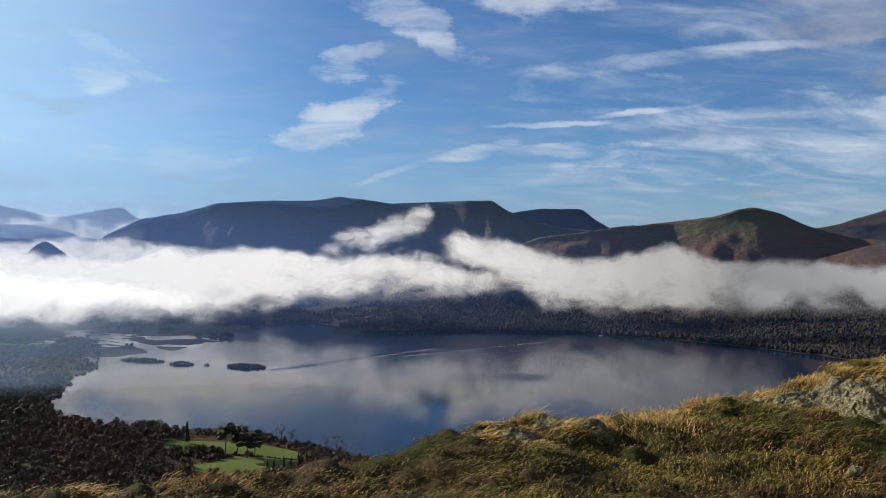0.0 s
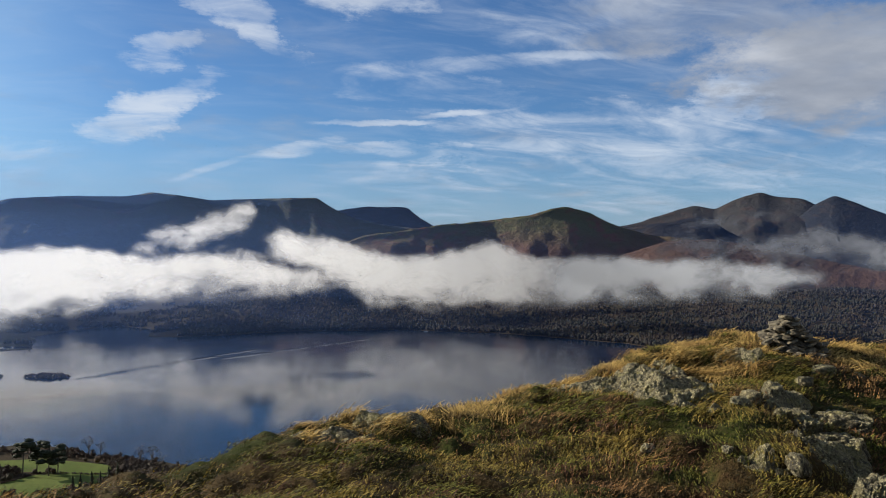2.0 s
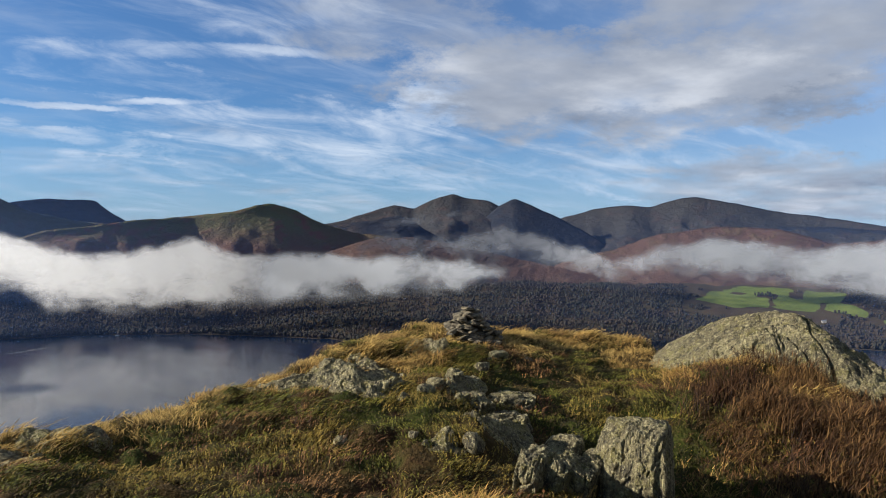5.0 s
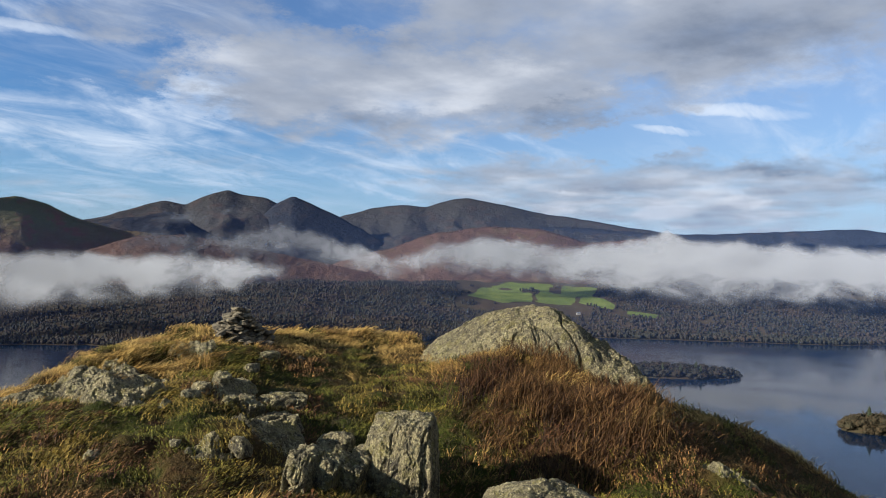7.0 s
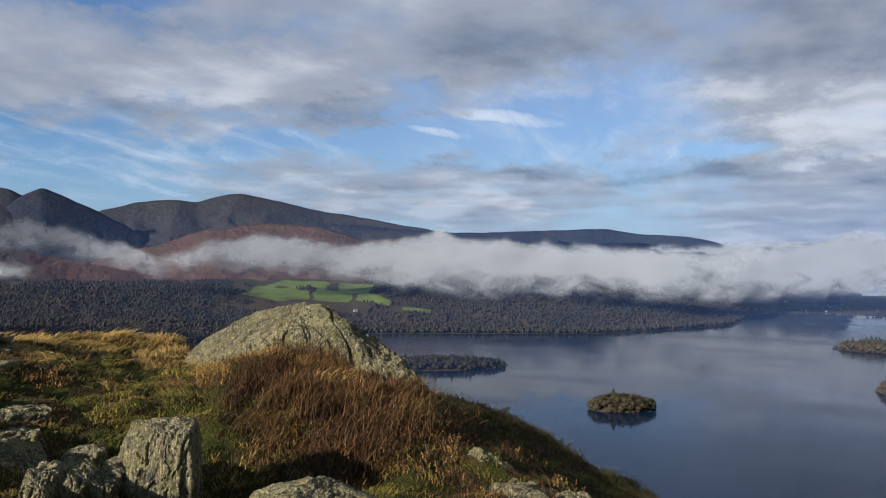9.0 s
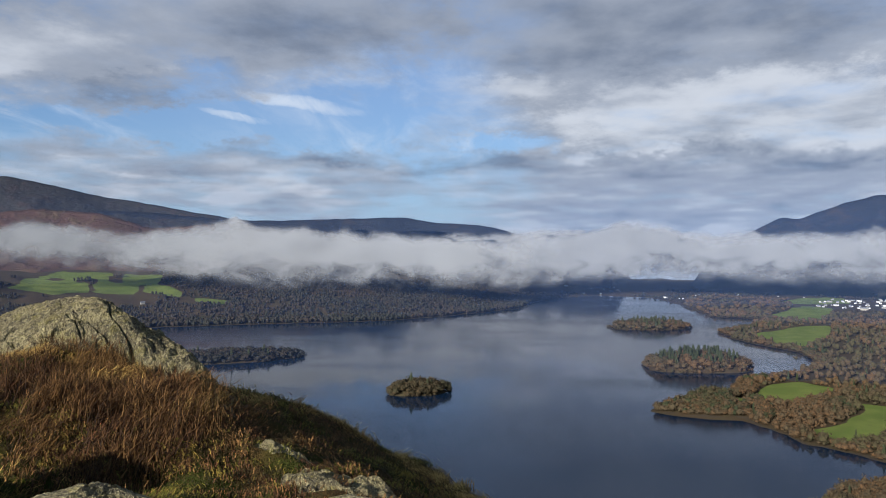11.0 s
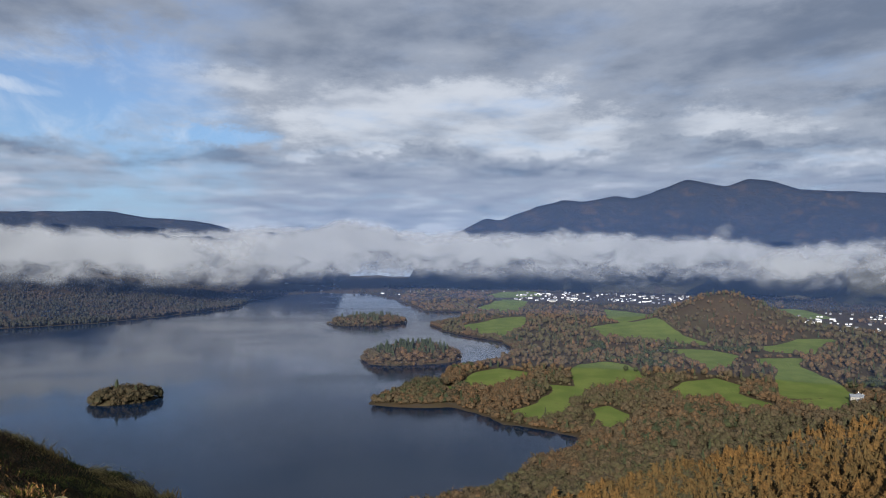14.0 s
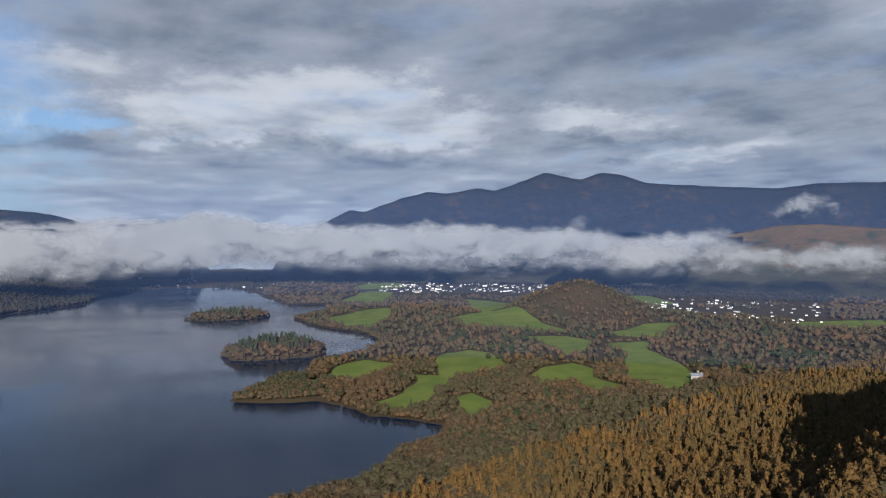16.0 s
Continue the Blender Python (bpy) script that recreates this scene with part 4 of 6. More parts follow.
# ---- trees ----
PHI = (1 + 5 ** 0.5) / 2
ICO_V = np.array([(-1, PHI, 0), (1, PHI, 0), (-1, -PHI, 0), (1, -PHI, 0), (0, -1, PHI), (0, 1, PHI),
                  (0, -1, -PHI), (0, 1, -PHI), (PHI, 0, -1), (PHI, 0, 1), (-PHI, 0, -1), (-PHI, 0, 1)]) / math.hypot(1, PHI)
ICO_F = np.array([(0, 11, 5), (0, 5, 1), (0, 1, 7), (0, 7, 10), (0, 10, 11), (1, 5, 9), (5, 11, 4), (11, 10, 2), (10, 7, 6), (7, 1, 8),
                  (3, 9, 4), (3, 4, 2), (3, 2, 6), (3, 6, 8), (3, 8, 9)] + [(4, 9, 5), (2, 4, 11), (6, 2, 10), (8, 6, 7), (9, 8, 1)])


class Bits:
    """Gathers pieces of a mesh as arrays of triangles."""

    def __init__(self):
        self.v, self.f, self.m, self.n = [], [], [], 0

    def put(self, v, f, m=0):
        self.v.append(np.asarray(v, float)), self.f.append(np.asarray(f) + self.n), self.m.append(np.full(len(f), m))
        self.n += len(v)

    def done(self):
        return np.concatenate(self.v), np.concatenate(self.f), np.concatenate(self.m)


def stick(bits, a, b, ra, rb, sides=5):
    """A tapered limb from a to b."""
    a, b = np.array(a, float), np.array(b, float)
    w = (b - a) / (np.linalg.norm(b - a) + 1e-9)
    u = np.cross(w, (0.3, 0.9, 0.2))
    u /= np.linalg.norm(u)
    t = np.cross(w, u)
    k = np.arange(sides) * 2 * np.pi / sides
    ring = np.cos(k)[:, None] * u + np.sin(k)[:, None] * t
    i, j = np.arange(sides), (np.arange(sides) + 1) % sides
    f = np.concatenate([np.stack([i, j, j + sides], -1), np.stack([i, j + sides, i + sides], -1)])
    bits.put(np.concatenate([a + ra * ring, b + rb * ring]), f, 0)


def leaves(bits, rng, centre, size, count, leaf):
    """Loose sprays round a centre, on the surface of an ellipsoid."""
    w = rng.normal(size=(count, 3))
    w /= np.linalg.norm(w, axis=1)[:, None]
    c = np.array(centre) + w * np.array(size) * rng.uniform(0.75, 1.12, (count, 1))
    o = rng.normal(size=(count, 3, 3)) * leaf
    bits.put((c[:, None] + o).reshape(-1, 3), np.arange(count * 3).reshape(-1, 3), 1)


def ball(level):
    """Points and triangles of a sphere."""
    m = bmesh.new()
    bmesh.ops.create_icosphere(m, subdivisions=level, radius=1)
    m.verts.index_update()
    v, f = np.array([p.co[:] for p in m.verts]), np.array([[p.index for p in q.verts] for q in m.faces])
    m.free()
    return v, f


BALLS = {k: ball(k) for k in (1, 2, 3)}


def crown_tree(rng, level=2, lobes=7, sprays=14, leaf=0.03, cone=0.0, wide=0.42, low=0.0, core=0.8):
    """A tree with one full lobed crown, ragged with loose sprays; cone narrows it to a point."""
    b = Bits()
    if level > 1:
        stick(b, (0, 0, -0.05), (0, 0, 0.45), 0.022, 0.012, 3)
    v, f = BALLS[level]
    w = rng.normal(size=(lobes, 3))
    w /= np.linalg.norm(w, axis=1)[:, None]
    w[:, 2] = np.abs(w[:, 2]) * 0.9 - 0.15
    k = 0.58 + 0.52 * np.exp(10 * ((v @ w.T).max(1) - 1)) + 0.13 * rng.uniform(-1, 1, len(v))
    k = np.where(v[:, 2] < -0.1, np.maximum(k, 0.86), k)
    q = v * k[:, None]
    t = np.clip((q[:, 2] + 1) / 2, 0, 1)
    slim = (1 - cone) + cone * (1.35 - 1.3 * t)
    mid, half = (1 + low) / 2, (1 - low) / 2
    q = np.stack([q[:, 0] * wide * slim, q[:, 1] * wide * slim, mid + half * np.where(q[:, 2] < 0, 0.95, 1.0) * q[:, 2]], -1)
    heart = np.array((0, 0, 0.38))
    b.put(heart + (q - heart) * core, f, 1)
    # loose sprays clothe the core
    pick, mate = rng.integers(0, len(f), sprays), rng.dirichlet((1, 1, 1), sprays)
    c = (q[f[pick]] * mate[..., None]).sum(1)
    c = heart + (c - heart) * rng.uniform(0.82, 1.12, (sprays, 1))
    o = rng.normal(size=(sprays, 3, 3)) * leaf
    b.put((c[:, None] + o).reshape(-1, 3), np.arange(sprays * 3).reshape(-1, 3), 1)
    return b.done()


def tiny_tree(rng):
    """A far tree of few faces: an uneven crown with loose sprays."""
    b = Bits()
    q = ICO_V * rng.uniform(0.7, 1.2, (12, 1)) * np.array((0.40, 0.40, 0.46)) + np.array((0, 0, 0.5))
    b.put(q, ICO_F, 1)
    leaves(b, rng, (0, 0, 0.55), (0.40, 0.40, 0.42), 6, 0.09)
    return b.done()


def bare_tree(rng, forks=7, twigs=60):
    """A leafless tree: forked limbs under a loose round haze of twigs."""
    b = Bits()
    stick(b, (0, 0, -0.05), (0.01, 0, 0.38), 0.026, 0.016, 5)
    for k in range(forks):
        a, h = 2.4 * k + rng.uniform(0, 1), rng.uniform(0.5, 0.85)
        c = np.array((rng.uniform(0.1, 0.28) * math.cos(a), rng.uniform(0.1, 0.28) * math.sin(a), h))
        stick(b, (0, 0, rng.uniform(0.2, 0.36)), c, 0.012, 0.004, 3)
        leaves(b, rng, c, (0.13, 0.13, 0.12), twigs // forks, 0.022)
    return b.done()


def conifer(rng, tiers=6, points=7, wide=0.17, start=0.14, droop=0.35, sprays=0, leaf=0.035):
    b = Bits()
    stick(b, (0, 0, -0.05), (0, 0, 0.9), 0.02, 0.004, 4)
    for k in range(tiers):
        h0 = start + (1 - start) * k / tiers
        h1 = min(1.0, h0 + (1 - start) / tiers * 1.9)
        w = wide * (1 - (k + 0.1) / (tiers + 0.6)) ** 0.85
        a = np.arange(2 * points) * np.pi / points + rng.uniform(0, 3)
        rr = np.where(np.arange(2 * points) % 2, w * 0.62, w) * rng.uniform(0.7, 1.15, 2 * points)
        z = h0 - rr * droop + np.where(np.arange(2 * points) % 2, 0.03, 0)
        ring = np.stack([rr * np.cos(a), rr * np.sin(a), z], -1)
        n = 2 * points
        f = np.stack([np.arange(n), (np.arange(n) + 1) % n, np.full(n, n)], -1)
        b.put(np.concatenate([ring, [[0, 0, h1]]]), f, 1)
        if sprays:
            leaves(b, rng, (0, 0, h0 + 0.02), (w * 0.8, w * 0.8, 0.05), sprays, leaf)
    return b.done()


def pine_shape(rng):
    """A tall bare-stemmed pine with flat clouds of needles."""
    b = Bits()
    stick(b, (0, 0, -0.03), (0.02, 0.01, 0.9), 0.022, 0.008, 6)
    for k in range(15):
        a, h = rng.uniform(0, 6.28), rng.uniform(0.42, 0.97)
        rr = rng.uniform(0.08, 0.24) * (1.2 - 0.5 * h)
        c = np.array((rr * math.cos(a), rr * math.sin(a), h))
        stick(b, (0.01, 0, h - 0.07), c, 0.009, 0.003, 3)
        s = np.array((0.14, 0.14, 0.065)) * rng.uniform(0.8, 1.2)
        b.put(c + ICO_V * s * rng.uniform(0.75, 1.1, (12, 1)), ICO_F, 1)
        leaves(b, rng, c, s, 26, 0.018)
    return b.done()


def wood(name, label, xy, high, shapes, mats, seed, parent=None, sink=0.3, ground=None, girth=1.0):
    """Many trees as one mesh."""
    rng = np.random.default_rng(seed)
    n = len(xy)
    z = land(xy[:, 0], xy[:, 1]) if ground is None else ground
    pick, turn = rng.integers(0, len(shapes), n), rng.uniform(0, 2 * np.pi, n)
    tone = np.clip(2.2 * (fbm(xy[:, 0] / 120, xy[:, 1] / 120, 3, seed) - 0.5) + 0.5 + 0.4 * rng.uniform(-1, 1, n), 0, 1)
    fat = rng.uniform(0.85, 1.25, n) * girth
    vs, fs, ms, ts, base = [], [], [], [], 0
    for k, (v, f, m) in enumerate(shapes):
        i = np.nonzero(pick == k)[0]
        if not len(i):
            continue
        c, s = np.cos(turn[i])[:, None], np.sin(turn[i])[:, None]
        h, w = high[i][:, None], (high * fat)[i][:, None]
        q = np.stack([(v[:, 0] * c - v[:, 1] * s) * w + xy[i, 0:1], (v[:, 0] * s + v[:, 1] * c) * w + xy[i, 1:2], v[:, 2] * h + z[i][:, None] - sink], -1)
        vs.append(q.reshape(-1, 3))
        fs.append((f[None] + (np.arange(len(i)) * len(v))[:, None, None]).reshape(-1, 3) + base)
        ms.append(np.tile(m, len(i))), ts.append(np.repeat(tone[i], len(v)))
        base += len(i) * len(v)
    ob = mesh_np(name, np.concatenate(vs), np.concatenate(fs), mats, parent, index=np.concatenate(ms), tone=np.concatenate(ts))
    return tagged(ob, label, "" if parent else "trees", kind="stuff")


def scatter(rng, n, az, d, keep):
    a, r = rng.uniform(*az, n), np.sqrt(rng.uniform(d[0] ** 2, d[1] ** 2, n))
    x, y = r * np.sin(np.radians(a)), r * np.cos(np.radians(a))
    ok = keep(x, y, a, r)
    return np.stack([x, y], -1)[ok]


RNG = np.random.default_rng(7)
LEAFY = [crown_tree(RNG, 2, 9, 130, 0.046) for _ in range(9)]
LEAFY_MID = [crown_tree(RNG, 1, 6, 62, 0.058) for _ in range(9)]
LEAFY_FAR = [tiny_tree(RNG) for _ in range(12)]
TWIGGY = [crown_tree(RNG, 1, 5, 44, 0.055, core=0.66) for _ in range(8)]
BARE = [bare_tree(RNG) for _ in range(5)]
LARCH = [conifer(RNG, 7, 6, 0.27, 0.02, 0.5, 14, 0.036) for _ in range(4)] + [crown_tree(RNG, 1, 8, 90, 0.042, 0.6, 0.36) for _ in range(7)]
LARCH_FAR = [conifer(RNG, 4, 5, 0.26, 0.04, 0.4, 7, 0.055) for _ in range(4)] + [crown_tree(RNG, 1, 5, 20, 0.07, 0.6, 0.36) for _ in range(3)]
FIRS = [conifer(RNG, 6, 6, 0.2, 0.08, 0.4) for _ in range(4)]


def on_land(x, y, a, r):
    s = shore_gap(x, y)
    return (s > 4) & (field_at(x, y) < 0.3)


def far_shore(x, y, a, r):
    s = shore_gap(x, y)
    west = (r > 1500) & ~inside(x, y, EAST)
    thin = fbm(x / 130, y / 130, 2, 3) > 0.14
    marsh = (x < -250) & (vnoise(x / 60, y / 60, 9) < np.where(y < 2480, 0.84, 0.45))
    meadow = (a > 52) & (a < 65) & (r > 2660) & (vnoise(x / 70, y / 70, 23) < 0.72)
    return (s > 4) & west & thin & (field_at(x, y) < 0.3) & (s < 1100) & ~marsh & ~meadow


xy = scatter(RNG, 200000, (-24, 98), (1500, 3350), far_shore)
far_keep = xy[:27000]
wood("far_shore_wood", "dark mixed woods along the far shore", far_keep, RNG.uniform(7, 15, len(far_keep)), LEAFY_FAR, [M_BARK, M_SHADED_WOOD], 71, girth=0.72)
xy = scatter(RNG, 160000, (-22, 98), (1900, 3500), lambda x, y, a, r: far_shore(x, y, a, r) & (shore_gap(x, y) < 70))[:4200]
wood("shore_wood", "dark trees crowding the water's edge", xy, RNG.uniform(9, 17, len(xy)), LEAFY_FAR, [M_BARK, M_SHADED_WOOD], 70, girth=0.8)
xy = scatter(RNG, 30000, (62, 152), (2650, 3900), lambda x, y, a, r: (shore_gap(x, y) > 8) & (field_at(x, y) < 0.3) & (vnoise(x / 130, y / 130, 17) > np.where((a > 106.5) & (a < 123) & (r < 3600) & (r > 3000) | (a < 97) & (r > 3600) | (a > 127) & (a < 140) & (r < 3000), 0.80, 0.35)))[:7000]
wood("far_valley_wood", "dim mixed woods and hedges beyond the lake's foot", xy, RNG.uniform(7, 13, len(xy)), LEAFY_FAR, [M_BARK, M_SHADED_WOOD], 69, girth=0.9)
xy = scatter(RNG, 6000, (-15, 92), (1700, 2700), far_shore)[:600]
wood("far_conifers", "scattered dark conifers along the far shore", xy, RNG.uniform(8, 14, len(xy)), FIRS, [M_BARK, M_PINE], 72)


def valley(x, y, a, r):
    s = shore_gap(x, y)
    q = gap(x, y, FOOT) * np.where(inside(x, y, EAST), 1, -1)
    knoll = ((x - 1970) / 250) ** 2 + ((y + 1290) / 230) ** 2 < 1
    built = (a > 127) & (a < 140) & (r > 2240) & (r < 3000) | (a > 107.5) & (a < 122) & (r > 3000)
    clump = vnoise(x / 90, y / 90, 13) > np.where(knoll | (r < 1350), 0.0, np.where(built, 0.70, 0.12))
    yard = np.hypot(x - 985, y + 873) < 34
    return (s > 3) & (field_at(x, y) < 0.25) & (q < 10) & clump & (x > 500) & ~yard


xy = scatter(RNG, 7000, (92, 150), (480, 860), valley)[:1500]
wood("valley_wood", "brown late autumn woods along the near shore", xy, RNG.uniform(2.9, 4.5, len(xy)) ** 2, LEAFY, [M_BARK, M_LEAF], 73, girth=1.2)
xy = scatter(RNG, 14000, (92, 150), (860, 1400), valley)[:3600]
wood("valley_wood", "brown late autumn woods between the pastures", xy, RNG.uniform(2.8, 4.4, len(xy)) ** 2, LEAFY_MID + TWIGGY, [M_BARK, M_LEAF], 83, girth=1.0)
xy = scatter(RNG, 40000, (92, 150), (1400, 2900), valley)[:5200]
wood("valley_wood", "brown late autumn woods beyond the pastures", xy, RNG.uniform(7, 16, len(xy)), TWIGGY[:4] + LEAFY_FAR, [M_BARK, M_LEAF], 84, girth=0.95)


def waterside(x, y, a, r):
    s = shore_gap(x, y)
    return (s > 1.5) & (s < 26) & (x > 500) & (field_at(x, y) < 0.6)


xy = np.concatenate([scatter(RNG, 60000, (93, 125), (520, 2700), waterside)[:1100], scatter(RNG, 2500, (97.5, 104), (1080, 1260), lambda x, y, a, r: (shore_gap(x, y) > 1) & (field_at(x, y) < 0.2))[:260]])
wood("waterside_trees", "brown and olive trees leaning over the lake edge", xy, RNG.uniform(7, 15, len(xy)), LEAFY_MID, [M_BARK, M_LEAF], 87, girth=1.25)
xy = np.concatenate([scatter(RNG, 900, (98, 103.5), (1090, 1240), lambda x, y, a, r: (shore_gap(x, y) > 3) & (field_at(x, y) < 0.2))[:70],
                     scatter(RNG, 24000, (95, 140), (700, 2000), lambda x, y, a, r: valley(x, y, a, r) & (vnoise(x / 75, y / 75, 91) > 0.74))[:520]])
wood("evergreens", "dark green rounded evergreens among the brown woods", xy, RNG.uniform(10, 17, len(xy)), LEAFY_MID, [M_BARK, M_PINE], 88, girth=1.2)
xy = scatter(RNG, 3000, (95, 140), (700, 2600), valley)[:420]
wood("valley_conifers", "dark green conifers among the valley woods", xy, RNG.uniform(13, 20, len(xy)), FIRS, [M_BARK, M_PINE], 74)


def slope(lo, hi):
    def keep(x, y, a, r):
        q = gap(x, y, FOOT) * np.where(inside(x, y, EAST), 1, -1)
        return (q > lo) & (q < hi) & (shore_gap(x, y) > 4) & (field_at(x, y) < 0.3) & (np.hypot(x - 985, y + 873) > 34)
    return keep


xy = scatter(RNG, 12000, (104, 153), (470, 900), slope(-70, 430))[:2900]
wood("larch_wood", "golden orange larch plantation on the lower slope", xy, RNG.uniform(14, 26, len(xy)), LARCH, [M_BARK, M_LARCH], 75)
xy = scatter(RNG, 12000, (112, 153), (900, 1900), slope(-70, 430))[:3800]
wood("larch_wood", "golden orange larch plantation beyond the slope", xy, RNG.uniform(14, 23, len(xy)), LARCH_FAR, [M_BARK, M_LARCH], 85)
xy = scatter(RNG, 9000, (100, 153), (2500, 3500), lambda x, y, a, r: on_land(x, y, a, r) & ((a < 107) | (a > 122) & (a < 127) | (a > 140) | (r > 3600)))[:1200]
wood("north_wood", "dark woods beyond the town under the cloud", xy, RNG.uniform(10, 17, len(xy)), LEAFY_FAR, [M_BARK, M_LEAF], 86, girth=1.5)
xy = scatter(RNG, 6000, (90, 150), (330, 1500), slope(-90, 300))[:1600]
wood("slope_wood", "bare brown broadleaved trees among the larches", xy, RNG.uniform(9, 16, len(xy)), BARE[:2] + LEAFY_MID * 2, [M_BARK, M_LEAF], 76, girth=1.3)
WOODLAND = [crown_tree(RNG, 1, 7, 150, 0.044, core=0.66) for _ in range(9)]
xy = scatter(RNG, 30000, (-42, -6), (520, 1500), slope(-160, 460))[:4000]
wood("hanging_wood", "dark leafless wood on the slope above the bay", xy, RNG.uniform(9, 18, len(xy)), WOODLAND + BARE[:1], [M_BARK, M_TWIG], 77, girth=1.0)


def bay_edge(x, y, a, r):
    s = shore_gap(x, y)
    return (s > 2) & (s < 260) & (field_at(x, y) < 0.2) & (a < -24)


xy = scatter(RNG, 12000, (-40, -20), (1150, 2300), bay_edge)[:2200]
wood("bay_wood", "dark shoreline trees round the head of the lake", xy, RNG.uniform(7, 13, len(xy)), LEAFY_FAR, [M_BARK, M_SHADED_WOOD], 78)


def hedge(x, y, a, r):
    f = field_at(x, y)
    return (f > 0.05) & (f < 0.42) & (vnoise(x / 25, y / 25, 8) > 0.45)


xy = np.concatenate([scatter(RNG, 30000, (98, 145), (880, 2400), hedge)[:900], scatter(RNG, 3000, (-22, -7), (840, 1020), hedge)[:60]])
wood("hedgerow", "low dark hedges along the pasture edges", xy, RNG.uniform(3, 9, len(xy)), LEAFY_FAR, [M_BARK, M_LEAF], 79)


def tree_line(line, n, jitter, rng):
    """Points strewn along a line of places."""
    p = np.array(line, float)
    s = np.append(0, np.cumsum(np.hypot(*np.diff(p, axis=0).T)))
    t = rng.uniform(0, s[-1], n)
    return np.stack([np.interp(t, s, p[:, 0]), np.interp(t, s, p[:, 1])], -1) + rng.normal(0, jitter, (n, 2))


xy = tree_line([(-470, 1045), (-380, 1030), (-300, 1020), (-230, 1008), (-170, 968), (-130, 930), (-95, 900), (-60, 872)], 420, 9, RNG)
wood("lakeside_hedge", "dark leafless trees and hedge between field and lake", xy, RNG.uniform(3, 9, len(xy)), WOODLAND, [M_BARK, M_TWIG], 92, girth=1.1)
xy = tree_line([(-150, 925), (-135, 890), (-110, 860), (-90, 850)], 120, 10, RNG)
wood("lakeside_copse", "dark twiggy copse at the field's end", xy, RNG.uniform(7, 15, len(xy)), WOODLAND, [M_BARK, M_TWIG], 93, girth=1.1)
xy = tree_line([(-268, 868), (-252, 893), (-243, 916), (-215, 912), (-190, 903), (-160, 900)], 170, 1.2, RNG)
wood("field_hedge", "low dark hedge dividing the green field", xy, RNG.uniform(1.5, 3, len(xy)), TWIGGY, [M_BARK, M_TWIG], 94, girth=1.3)


def single_tree(label, x, y, h, shape, mat, group=""):
    v, f, m = shape
    z = float(land(np.array([x]), np.array([y]))[0])
    t = new("tree")
    t.location = (x, y, z - 0.3)
    for k, part_name, mt in ((0, "trunk", M_BARK), (1, "crown", mat)):
        ff = f[m == k]
        used, back = np.unique(ff, return_inverse=True)
        mesh_np(part_name, v[used] * h, back.reshape(-1, 3), [mt], t, tone=np.full(len(used), RNG.uniform(0.1, 0.9)))
    return tagged(t, label, "tree", group)


for x, y, h in ((-252, 905, 40), (-240, 912, 36), (-226, 903, 38), (-218, 908, 33)):
    single_tree("tall dark pine with a bare stem in the green field", x, y, h, pine_shape(RNG), M_PINE, "pines in the field")
for x, y, h in ((-360, 985, 24), (-385, 1000, 22), (-372, 1010, 28)):
    single_tree("dark bare tree at the field corner", x, y, h, bare_tree(RNG, 9, 120), M_LEAF, "trees by the lake")
for x, y, h in ((-318, 968, 29), (-150, 865, 22), (-156, 852, 21), (-163, 846, 18), (-170, 841, 20), (-180, 838, 18), (-188, 842, 16)):
    single_tree("small dark fir beside the green field", x, y, h, conifer(RNG, 7, 8), M_PINE, "firs by the field")
for x, y, h in ((-205, 995, 26), (-190, 985, 22), (-140, 950, 24), (-125, 935, 26), (-112, 905, 22)):
    single_tree("round leafless tree on the lake edge", x, y, h, bare_tree(RNG, 9, 120), M_LEAF, "trees by the lake")
for x, y, h in ((1310, -655, 16), (1300, -670, 14), (1330, -900, 8), (1075, -770, 18), (1062, -782, 17), (1086, -790, 16)):
    single_tree("dark green tree standing in the pasture", x, y, h, crown_tree(RNG, 3, 9, 60), M_PINE, "pasture trees")


